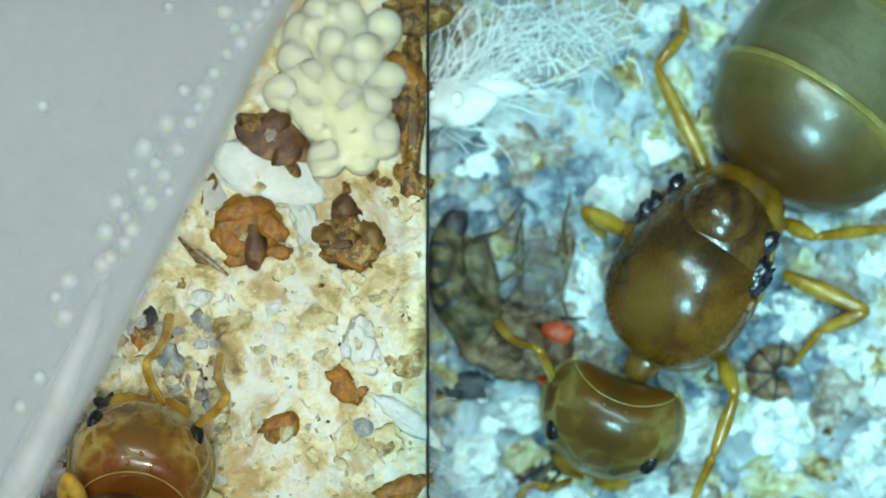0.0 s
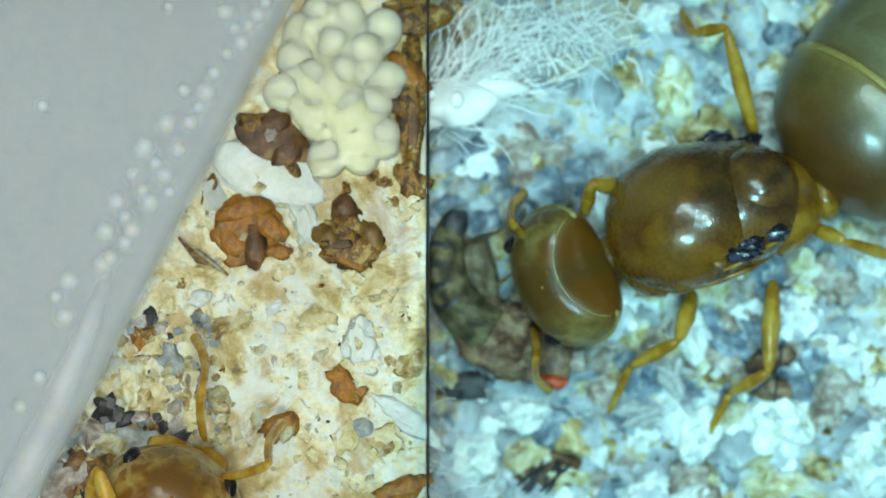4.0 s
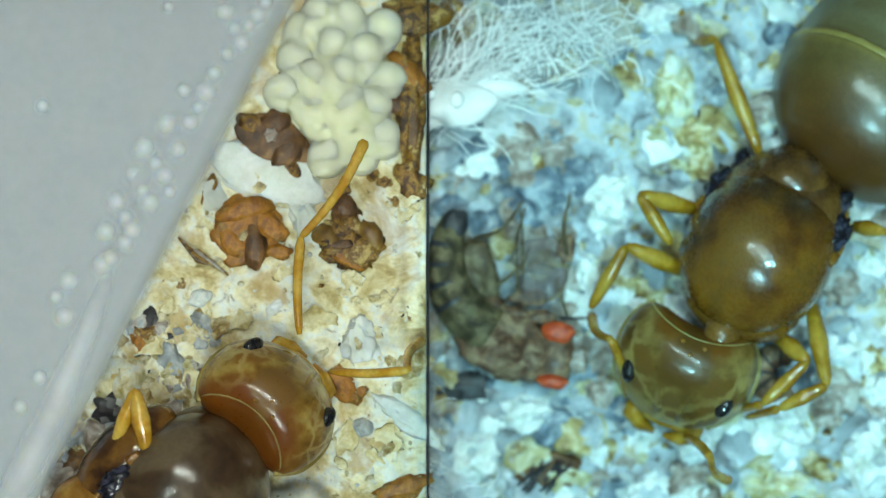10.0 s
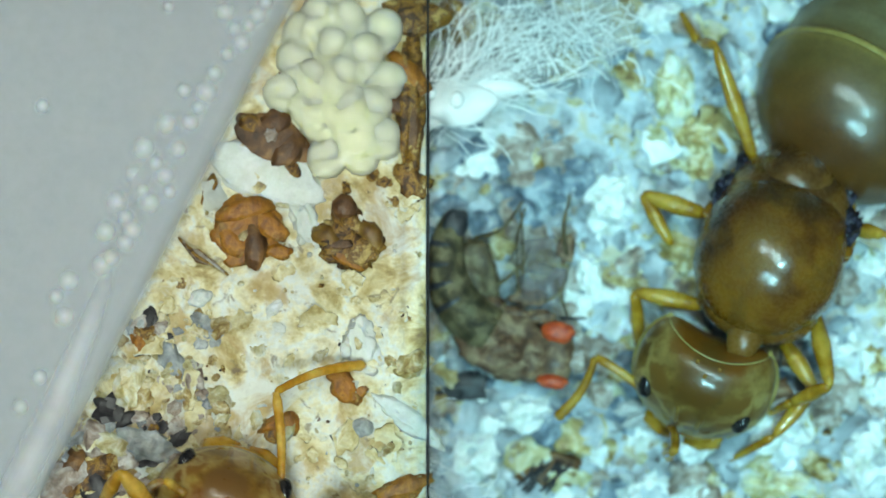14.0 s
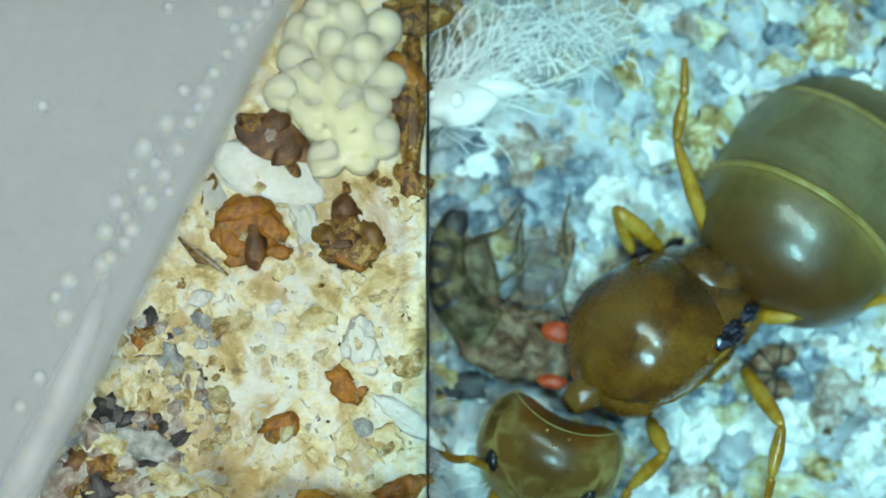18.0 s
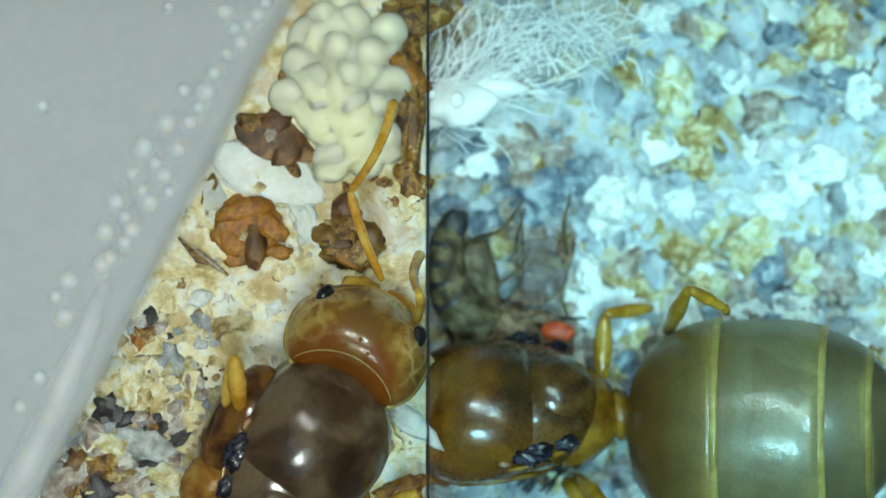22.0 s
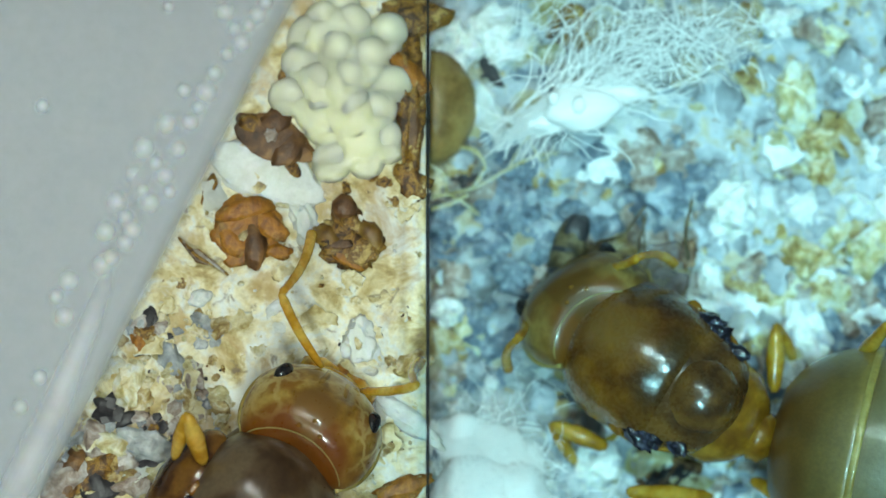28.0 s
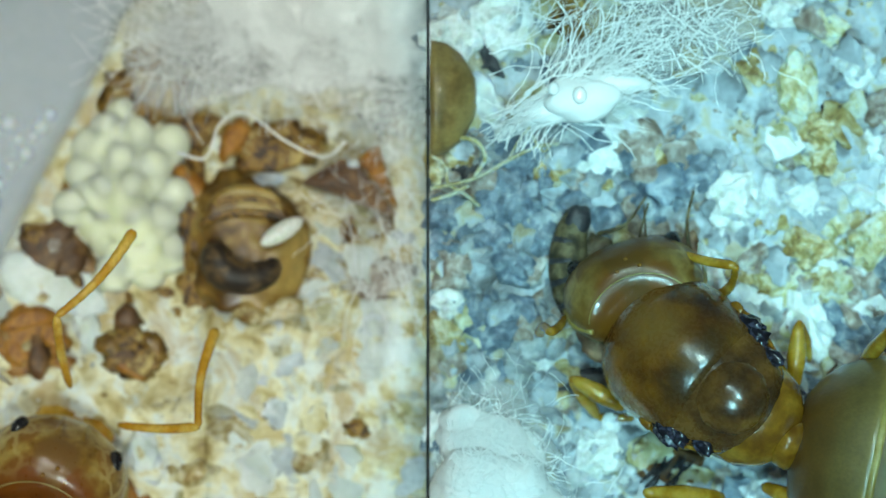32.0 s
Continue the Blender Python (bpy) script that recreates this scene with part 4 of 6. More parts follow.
# ---- right stage landmarks ----
def right_landmarks():
    S = RIGHT
    big = [("white_stone", 1380, 748, (58, 54, 34), "quartz", "large knobbly white quartz grain", 61, 10), ("white_stone", 845, 815, (42, 34, 24), "quartz", "knobbly white quartz grain on sand", 62, 30),
           ("white_stone", 1420, 555, (38, 36, 22), "quartz", "white quartz grain with tan spot", 63, 0), ("white_stone", 1335, 430, (52, 44, 30), "cream", "angular white crystal grain with brown side", 64, 40),
           ("white_stone", 1235, 770, (48, 40, 24), "quartz", "knobbly white quartz grain on sand", 65, 70), ("white_stone", 1380, 862, (72, 26, 24), "cream", "long cream quartz grain", 66, -4),
           ("white_stone", 1530, 810, (44, 48, 26), "quartz", "knobbly white quartz grain on sand", 67, 0), ("white_stone", 1560, 690, (34, 30, 22), "quartz", "bright white quartz grain", 68, 0),
           ("white_stone", 1465, 612, (34, 22, 18), "quartz", "bright white quartz grain", 69, -25), ("white_stone", 1080, 360, (46, 50, 24), "quartz", "white crusted quartz cluster", 70, 10),
           ("white_stone", 1045, 490, (24, 40, 20), "quartz", "bright white quartz grain", 71, 10), ("white_stone", 1215, 585, (40, 60, 20), "quartz", "pale quartz grain under ant", 72, 20),
           ("white_stone", 1545, 465, (30, 26, 18), "quartz", "bright white quartz grain", 73, 0), ("white_stone", 1165, 30, (40, 30, 18), "quartz", "bright white quartz grain", 74, 0),
           ("white_stone", 1455, 295, (50, 34, 16), "quartz", "flat white quartz grain", 75, 0), ("white_stone", 1530, 350, (40, 40, 16), "quartz", "flat white quartz grain", 76, 0),
           ("white_stone", 930, 730, (44, 30, 18), "quartz", "white quartz grain on sand", 77, 0), ("yellow_stone", 1192, 152, (38, 62, 22), "cream", "smooth yellowish oblong grain", 78, 0),
           ("yellow_stone", 1290, 115, (40, 34, 18), "quartz", "pale rounded quartz sand grain", 79, 0), ("yellow_stone", 1345, 820, (40, 24, 16), "cream", "cream rounded quartz sand grain", 80, 10),
           ("tan_stone", 1212, 447, (46, 32, 20), "tan", "rusty tan rough grain", 81, -15), ("tan_stone", 1238, 245, (40, 36, 18), "tan", "rough tan flat sand grain", 82, 0),
           ("tan_stone", 1425, 550, (12, 10, 22), "tan", "small tan mineral sand grain", 83, 0), ("tan_stone", 1490, 505, (38, 36, 20), "plum", "dull brown mottled sand grain", 84, 0),
           ("tan_stone", 1480, 695, (40, 46, 18), "plum", "mottled brown and white grain", 85, 0), ("tan_stone", 1470, 60, (40, 50, 18), "tan", "rough tan mineral sand grain", 86, 0),
           ("dark_stone", 1385, 60, (32, 26, 14), "slate", "dark blue grey grain on sand", 87, 0), ("dark_stone", 1350, 205, (34, 38, 16), "plum", "dark brown grain among white sand", 88, -20),
           ("dark_stone", 1340, 600, (50, 40, 18), "slate", "dark grey smooth grain", 89, 0), ("dark_stone", 915, 268, (46, 54, 16), "plum", "dull plum brown flat grain", 90, 10),
           ("dark_stone", 815, 685, (56, 24, 12), "dark", "flat dark green debris", 91, 4), ("dark_stone", 1390, 500, (40, 16, 12), "dark", "black torn debris on sand", 92, 38),
           ("dark_stone", 1275, 655, (36, 26, 14), "brown", "brown crumb among white sand", 93, 30), ("dark_stone", 1220, 850, (40, 30, 14), "plum", "brown grey crumb among sand", 94, 0),
           ("dark_stone", 985, 760, (40, 40, 10), "slate", "dark blue grey grain on sand", 95, 0), ("dark_stone", 1500, 140, (60, 20, 10), "slate", "blue grey sliver of stone", 96, -10),
           ("white_stone", 1530, 170, (34, 40, 16), "quartz", "small white quartz sand grain", 97, 0), ("tan_stone", 1100, 490, (34, 24, 16), "tan", "tan ring shaped grain", 98, 0),
           ("white_stone", 582, 78, (50, 52, 28), "quartz", "bubbly white quartz grain", 99, 0), ("white_stone", 670, 50, (60, 54, 26), "quartz", "crackled white grain under cotton", 100, 0),
           ("white_stone", 580, 548, (30, 30, 18), "quartz", "small white quartz sand grain", 101, 0), ("white_stone", 612, 408, (24, 22, 14), "quartz", "small white quartz sand grain", 102, 0),
           ("dark_stone", 645, 100, (14, 46, 12), "dark", "thin black sliver under cotton", 103, 28), ("dark_stone", 600, 312, (34, 22, 14), "dark", "brown ring shaped debris", 104, 10),
           ("dark_stone", 575, 385, (46, 34, 18), "slate", "damp blue grey sand grain", 121, 20), ("dark_stone", 640, 430, (54, 36, 18), "slate", "damp blackish sand grain", 122, -15), ("dark_stone", 700, 365, (44, 40, 18), "slate", "damp blue grey sand grain", 123, 40),
           ("dark_stone", 590, 480, (44, 50, 18), "plum", "damp grey brown sand grain", 124, 0), ("dark_stone", 690, 470, (50, 36, 18), "slate", "damp blue grey sand grain", 125, -30), ("dark_stone", 645, 330, (40, 30, 16), "plum", "damp grey brown sand grain", 126, 10),
           ("dark_stone", 740, 420, (40, 44, 18), "slate", "damp blue grey sand grain", 127, 10), ("dark_stone", 620, 560, (50, 40, 16), "slate", "damp blue grey sand grain", 128, 60),
           ("tan_stone", 760, 310, (30, 26, 14), "tan", "rough tan mineral sand grain", 105, 0), ("white_stone", 840, 800, (36, 34, 18), "quartz", "small white quartz sand grain", 106, 0)]
    for name, x, y, size, mat, label, seed, turn in big:
        rng = random.Random(seed)
        extra = [(rng.uniform(-.6, .6) * size[0], rng.uniform(-.6, .6) * size[1], size[2] * .4, (size[0] * .35, size[1] * .35, size[2] * .5), mat, "knob") for _ in range(3)] if max(size[:2]) > 36 else ()
        if name == "white_stone" and mat == "quartz":
            mat = "bright_quartz"
        piece(name, S, x, y, size, mat, label, "grain", seed, turn, None, 0.3, 3, 1.7, extra, mat in ("plum", "slate", "grey"))
    brown = tagged(new("brown_seed"), "large smooth olive brown broken seed under cotton", "seed")
    bm = oval(84, 104, 60, 18, 32)
    for v in bm.verts:
        v.co.x = max(v.co.x, 2 + 1.5 * noise.noise(v.co * 0.05))
        v.co += Vector((1, 0.5, 0.5)) * 5 * noise.noise(v.co * 0.03)
        v.co.x = max(v.co.x, 1.5)
    part("body", bm, M["seed_coat"], brown)
    put(brown, S, 543, 182, 26, 0)
    piece("brown_crumb", S, 800, 40, (46, 40, 18), "brown", "brown husk half covered by cotton", "husk", 107, 0, None, 0.3)
    for x, y, turn, seed in ((1130, 735, -15, 108), (1190, 672, -60, 109)):
        crystal = tagged(new("clear_crystal"), "cluster of clear glassy crystal shards on sand", "crystal")
        rng = random.Random(seed)
        for k in range(6):
            bm = bmesh.new()
            a, b, c = rng.uniform(26, 44), rng.uniform(7, 13), rng.uniform(6, 11)
            ends = [(-a, 0, 0)], [(-a * 0.6, b * math.cos(q), c * math.sin(q)) for q in (0.3, 1.4, 2.5, 3.6, 4.7, 5.7)], [(a * 0.5, b * 0.8 * math.cos(q), c * math.sin(q)) for q in (0.3, 1.4, 2.5, 3.6, 4.7, 5.7)], [(a, 0, 2)]
            tip, r0, r1, end = [[bm.verts.new(q) for q in e] for e in ends]
            for q in range(6):
                bm.faces.new((tip[0], r0[(q + 1) % 6], r0[q]))
                bm.faces.new((r0[q], r0[(q + 1) % 6], r1[(q + 1) % 6], r1[q]))
                bm.faces.new((r1[q], r1[(q + 1) % 6], end[0]))
            bmesh.ops.recalc_face_normals(bm, faces=bm.faces)
            p = part("shard", bm, M["glass"], crystal, "", False)
            p.matrix_basis = pose(rng.uniform(-14, 14) * U, rng.uniform(-16, 16) * U, rng.uniform(10, 26) * U, rng.uniform(0, 60), rng.uniform(-20, 20), rng.uniform(-50, 50))
        put(crystal, S, x, y, 8, turn)
    curl = tagged(new("curled_skin"), "dark brown banded curl of shed skin on sand", "debris")
    arc = [(34 * math.cos(a), 30 * math.sin(a), 26) for a in [0.4 + 4.6 * k / 18 for k in range(19)]]
    part("body", tube(arc, [8 + 20 * math.sin(0.35 + 2.3 * k / 18) for k in range(19)], 14), M["fly_back"], curl)
    for k in (3, 6, 9, 12, 15):
        c, a = Vector(arc[k]), 0.4 + 4.6 * k / 18
        r = 8.5 + 20 * math.sin(0.35 + 2.3 * k / 18)
        out = Vector((math.cos(a), math.sin(a), 0))
        part("band", tube([c + out * r * math.cos(g) + Vector((0, 0, r * math.sin(g))) for g in [math.pi * q / 10 for q in range(11)]], 2.6, 6), M["dark"], curl, "dark band across the curl")
    put(curl, S, 1378, 660, 0, 20)
    # tuft of stiff dark hairs
    tuft = tagged(new("hair_tuft"), "tuft of stiff dark hairs on brown crumb", "debris")
    part("crumb", lump((60, 36, 14), 110, 0.35, 3), M["husk_dark"], tuft)
    rng = random.Random(6)
    for k in range(15):
        x, y, g = rng.uniform(-42, 30), rng.uniform(-24, 18), 0.66 + rng.uniform(-0.25, 0.25)
        s = rng.uniform(26, 50)
        part("hair", tube([(x - s * .5 * math.cos(g), y - s * .5 * math.sin(g), 12), (x + 3, y, 24), (x + s * .5 * math.cos(g), y + s * .5 * math.sin(g), 12)], [2.4, 3.4, 1.0], 5), M["dark"], tuft)
    put(tuft, S, 972, 838, 4, 12)


right_landmarks()


def fibres(stage, name, label, groups, seed, radius=1.6, wad=(), west=-9999):
    """A cotton tuft: groups of (x, y, heading, spread, count, length, height) relative to its place."""
    rng = random.Random(seed)
    root = tagged(new(name), label, "cotton", kind="stuff")
    bm = bmesh.new()
    for gx, gy, head, spread, count, length, h0, sx, sy in groups:
        for _ in range(count):
            a = radians(head + rng.uniform(-spread, spread))
            q = Vector((gx + rng.gauss(0, sx), gy + rng.gauss(0, sy), h0 + rng.uniform(-20, 24)))
            n = 9
            pts = []
            for j in range(n):
                pts.append(q.copy())
                q += Vector((math.cos(a), math.sin(a), 0)) * length / n * rng.uniform(0.7, 1.3)
                q.z = max(6, q.z + rng.uniform(-5, 4))
                a += rng.uniform(-0.42, 0.42)
            if min(q.x for q in pts) < west:
                continue
            r = radius * rng.choice((0.6, 0.8, 1.0, 1.0, 1.3, 1.9))
            tube_into(bm, pts, [r] * (n - 1) + [r * 0.5], 4)
    part("threads", bm, M["cotton"], root)
    if wad:
        bm = bmesh.new()
        for k, (x, y, sx, sy, sz, h) in enumerate(wad):
            lump_into(bm, (x, y, h), (sx, sy, sz), seed * 7 + k, 0.16, 3)
        part("wad", bm, M["cotton"], root)
    return root


tuft = fibres(RIGHT, "cotton_tuft", "frayed white cotton fibres with a wet shiny knot",
              [(-70, -30, 212, 24, 60, 95, 56, 26, 9), (-120, -40, 24, 9, 80, 240, 76, 22, 10), (-70, -10, 28, 9, 60, 260, 84, 26, 10), (150, 125, 50, 180, 90, 80, 84, 80, 44), (60, 80, 38, 50, 42, 140, 80, 60, 34),
               (-110, 130, 40, 50, 26, 130, 70, 40, 30), (220, 90, 60, 120, 52, 70, 80, 50, 40)], 21, 1.0,
              [(0, -4, 64, 38, 30, 92), (-64, -26, 44, 16, 16, 80), (66, 26, 54, 18, 16, 80)])
bm = bmesh.new()
for k, (x, y, sx, sy) in enumerate(((80, 60, 110, 44), (170, 110, 110, 60), (110, 130, 90, 50), (240, 130, 70, 50), (10, 60, 70, 40))):
    lump_into(bm, (x, y, 50 + 4 * k), (sx, sy, 5), 400 + k, 0.3, 4)
part("veil", bm, M["veil"], tuft, "thin hazy cotton veil")
put(tuft, RIGHT, 812, 182, 0)
for k, (dx, dy, r) in enumerate(((-4, 4, 13), (-50, 16, 10))):
    b = part("droplet", oval(r, r * 1.2, r * 0.7, 10, 16), M["wet"], tuft, "water droplet with its highlight painted in as white")
    b.location = (dx * U, dy * U, 124 * U)
bank = fibres(RIGHT, "cotton_bank", "soft white cotton mass on sand", [(-10, 30, 60, 180, 620, 62, 100, 56, 70)], 22, 0.5,
              [(-20, -10, 100, 84, 60, 40), (40, -26, 84, 60, 56, 36), (-40, 26, 70, 56, 50, 46), (70, -50, 60, 46, 40, 30), (0, -60, 110, 60, 60, 40), (-24, 84, 84, 62, 34, 24), (30, 66, 56, 60, 30, 22), (-50, 120, 50, 40, 26, 20), (46, 20, 50, 60, 56, 44)], -108)
bm = bmesh.new()
rng = random.Random(61)
for k in range(14):
    lump_into(bm, (rng.uniform(-60, 105), rng.uniform(-60, 150), 26 + 0.9 * k), (rng.uniform(44, 80), rng.uniform(34, 60), 3), 420 + k, 0.3, 3, rng.uniform(0, 3))
part("veil", bm, M["veil"], bank, "thin hazy cotton veil")
put(bank, RIGHT, 660, 880, 0)


def silk_web():
    web = tagged(new("silk_web"), "pale yellowish silk strands over damp dark sand", "web")
    for pts, r in (([(-118, 0, 50), (-70, 10, 54), (-30, 22, 52), (20, 50, 50), (70, 74, 46), (110, 80, 30)], 3.6), ([(-116, 60, 40), (-90, 40, 46), (-86, 10, 48), (-60, -6, 50)], 3), ([(-40, 20, 50), (-20, 56, 54), (-36, 84, 50), (-70, 92, 40)], 4),
                   ([(-70, 92, 40), (-96, 76, 44), (-118, 84, 40)], 3), ([(-116, -20, 40), (-80, -10, 50), (-50, 6, 52)], 4), ([(20, 50, 50), (40, 86, 52), (60, 110, 60)], 2), ([(60, 100, 50), (84, 66, 50), (104, 92, 60)], 2), ([(-60, -6, 50), (-30, -30, 30)], 3)):
        part("strand", tube(curve(pts), r, 7), M["cream"], web)
    put(web, RIGHT, 662, 342, 0)


silk_web()


def dead_fly():
    fly = tagged(new("dead_fly"), "curled dead brown fruit fly with red eyes and banded abdomen", "fly")
    spine = curve([(-84, 206, 40), (-98, 172, 44), (-104, 130, 46), (-98, 90, 48), (-80, 52, 50), (-52, 22, 50), (-24, 4, 48)], 5)
    part("abdomen", tube(spine, [22 + 24 * math.sin(1.75 * k / (len(spine) - 1)) for k in range(len(spine))], 20), M["fly"], fly)
    part("belly", lump((46, 78, 30), 36, 0.22, 4, 0, 1.6), M["fly_belly"], fly, "pale translucent belly").matrix_basis = pose(-58 * U, 98 * U, 30 * U, 0, 0, 12)
    for k in (7, 11, 15, 19):
        c, ahead = spine[k], (spine[k + 1] - spine[k - 1]).normalized()
        r = 22 + 24 * math.sin(1.75 * k / (len(spine) - 1))
        out = Vector((ahead.y, -ahead.x, 0))
        out = out if out.x < 0 else -out
        ring = [c + out * (r - 9) * math.cos(g) + Vector((0, 0, 1)) * (r - 9) * math.sin(g) for g in [-0.1 + 2.2 * j / 10 for j in range(11)]]
        part("band", tube(ring, [8, 10, 10.5, 10.5, 10.5, 10.5, 10.5, 10, 9.5, 9, 7], 10), M["dark"], fly, "dark abdomen band")
    part("tail", lump((27, 34, 25), 31, 0.15, 3), M["dark"], fly, "black abdomen tip").matrix_basis = pose(-90 * U, 190 * U, 46 * U, 0, 0, -14)
    part("thorax", lump((80, 56, 44), 32, 0.2, 4, 0, 1.6), M["fly_back"], fly).matrix_basis = pose(-4 * U, -20 * U, 46 * U, 0, 0, -24)
    part("shoulder", lump((40, 38, 30), 37, 0.16, 3), M["fly_back"], fly).location = (44 * U, -46 * U, 44 * U)
    for x, y, sx, sy in ((46, 62, 34, 15), (14, 34, 30, 14), (111, 148, 16, 26), (-24, 50, 26, 14), (64, 30, 30, 12)):
        part("tissue", lump((sx, sy, 8), 38 + x % 5, 0.32, 3, 0, 1.2), M["fly_back"], fly).location = (x * U, y * U, 56 * U)
    head = part("head", lump((38, 56, 32), 33, 0.1, 3), M["fly_back"], fly)
    head.location = (90 * U, -40 * U, 44 * U)
    for dx, dy, sx, sy in ((6, 42, 31, 20), (-4, -46, 29, 13)):
        e = part("eye", lump((sx, sy, 14), 34, 0.1, 3), M["red"], head, "bright red compound eye")
        e.matrix_basis = pose(dx * U, dy * U, 22 * U, 0, 0, -6)
    part("mouthpart", lump((18, 22, 14), 39, 0.2, 3), M["plum"], head).location = (42 * U, -12 * U, 10 * U)
    for x, y, sx, sy, g in ((58, 138, 44, 34, 8), (66, 84, 38, 46, -20)):
        part("wing", lump((sx, sy, 4), 35, 0.3, 3), M["wing"], fly, "crumpled clear wing").matrix_basis = pose(x * U, y * U, 66 * U, 14, 10, g)
    for g, w in ((((-52, 170, 50), (-4, 186, 66), (34, 236, 40)), 4.2), (((26, 70, 50), (22, 160, 76), (38, 224, 40)), 3.6), (((30, 60, 50), (34, 140, 80), (30, 220, 40)), 3),
                 (((111, 140, 60), (106, 190, 70), (118, 246, 40)), 4.6), (((92, 96, 50), (104, 56, 60), (112, 30, 60)), 3.6), (((60, 50, 50), (100, 74, 70), (118, 130, 40)), 3.4),
                 (((-14, 84, 60), (30, 120, 74), (44, 150, 60)), 3.4)):
        part("leg", tube(curve(g, 5), [w - 0.05 * w * q for q in range(11)], 6), M["fly"], fly)
    part("antenna", tube([(100, 28, 60), (124, 26, 62), (146, 27, 60)], [3, 3, 2], 6), M["dark"], fly)
    put(fly, RIGHT, 892, 590, 0)


dead_fly()
# ---- ant queens ----
def segment(name, length, r0, r1, r2, mat, parent, label="", rings=0, bow=0.0):
    """A limb piece along x from its joint; rings: pinched joints along it; bow: sideways curve."""
    n = 10 if not rings else rings * 3
    pts, rad = [], []
    for k in range(n + 1):
        f = k / n
        pts.append((length * f, bow * math.sin(math.pi * f), 0))
        r = r0 + (r1 - r0) * f * 2 if f < 0.5 else r1 + (r2 - r1) * (f - 0.5) * 2
        if rings and k % 3 == 0:
            r *= 0.92
        if k in (0, n):
            r *= 0.6
        rad.append(r)
    bm = tube(pts, rad, 10)
    ob = part(name, bm, mat, parent, label)
    return ob


def mesosoma(root, body, head_mat, leg):
    back = M["back_r"] if body is M["body_r"] else body
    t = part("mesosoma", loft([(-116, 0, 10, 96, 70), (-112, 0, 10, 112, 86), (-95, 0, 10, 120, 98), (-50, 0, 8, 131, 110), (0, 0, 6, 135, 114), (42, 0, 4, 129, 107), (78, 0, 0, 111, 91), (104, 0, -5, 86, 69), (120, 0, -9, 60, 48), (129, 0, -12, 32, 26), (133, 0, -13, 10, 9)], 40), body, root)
    # side body that carries the dorsal line on behind the scutum
    p = part("metanotum", loft([(-110, 0, 0, 8, 8), (-106, 0, 0, 30, 26), (-92, 0, 0, 62, 50), (-66, 0, 0, 91, 72), (-30, 0, 0, 112, 88), (10, 0, 0, 122, 96), (60, 0, 0, 124, 98), (90, 0, 0, 112, 90)], 36), back, t)
    p.location = (-118 * U, 0, 2 * U)
    p = part("scutellum", loft([(-70, 0, 0, 10, 6), (-66, 0, 0, 28, 20), (-54, 0, 0, 48, 38), (-30, 0, 0, 66, 55), (0, 0, 0, 74, 62), (30, 0, 0, 70, 58), (52, 0, 0, 56, 45), (64, 0, 0, 34, 28), (69, 0, 0, 10, 8)], 32), back, t)
    p.location = (-150 * U, 0, 43 * U)
    p = part("propodeum", loft([(-76, 0, -8, 12, 10), (-70, 0, -6, 34, 26), (-52, 0, 0, 64, 50), (-16, 0, 0, 92, 72), (30, 0, 0, 102, 78), (60, 0, 0, 70, 60)], 30), head_mat, t)
    p.location = (-190 * U, 0, -34 * U)
    p = part("pronotum", loft([(-60, 0, 0, 70, 50), (-20, 0, 0, 114, 76), (15, 0, 0, 102, 66), (36, 0, 0, 78, 50), (50, 0, 0, 48, 32), (57, 0, 0, 20, 14)], 30), body, t)
    p.location = (76 * U, 0, -44 * U)
    part("neck", loft([(-40, 0, 0, 34, 28), (-10, 0, 0, 36, 30), (20, 0, 0, 30, 26), (44, 0, -4, 22, 20)], 20), body, t).location = (128 * U, 0, -48 * U)
    p = part("petiole", loft([(-28, 0, 0, 18, 14), (-16, 0, 6, 42, 40), (4, 0, 10, 48, 52), (18, 0, 0, 30, 26)], 20), head_mat, t)
    p.location = (-262 * U, 0, -62 * U)
    for s in (-1, 1):
        for (x, y, z, sx, sy, sz, k) in ((-84, 114, 28, 37, 20, 18, 1), (-114, 110, 32, 24, 17, 16, 3), (-156, 97, 27, 25, 16, 15, 2)):
            p = part("wing_scar", lump((sx, sy, sz), 200 + k, 0.32, 3, 0, 2.0), M["scar"], t, "glossy black ragged wing scar")
            p.matrix_basis = pose(x * U, s * y * U, z * U, 0, 0, -14 * s)
        part("scar_rim", tube(curve([(-52, s * 131, 8), (-84, s * 131, 14), (-120, s * 122, 18), (-160, s * 106, 16), (-186, s * 84, 10)]), 4.5, 8), head_mat, t, "pale amber edge round the wing scar")
        part("tegula", lump((15, 11, 9), 205, 0.25, 3), head_mat, t).matrix_basis = pose(-48 * U, s * 128 * U, 26 * U, 0, 0, -10 * s)
        # plate edge along the flank
        part("flank_ridge", tube([(-150, s * 94, -44), (-100, s * 113, -42), (-40, s * 121, -40), (30, s * 118, -42), (90, s * 92, -46)], [3, 5, 6, 5, 3], 8), head_mat, t)
    # amber seam before the scutellum
    part("seam", tube([(-100 + 7 * math.cos(a * 2), 104 * math.sin(a), 5 + 97 * math.cos(a)) for a in [-1.25 + 2.5 * j / 16 for j in range(17)]], 3.4, 6), head_mat, t)
    return t


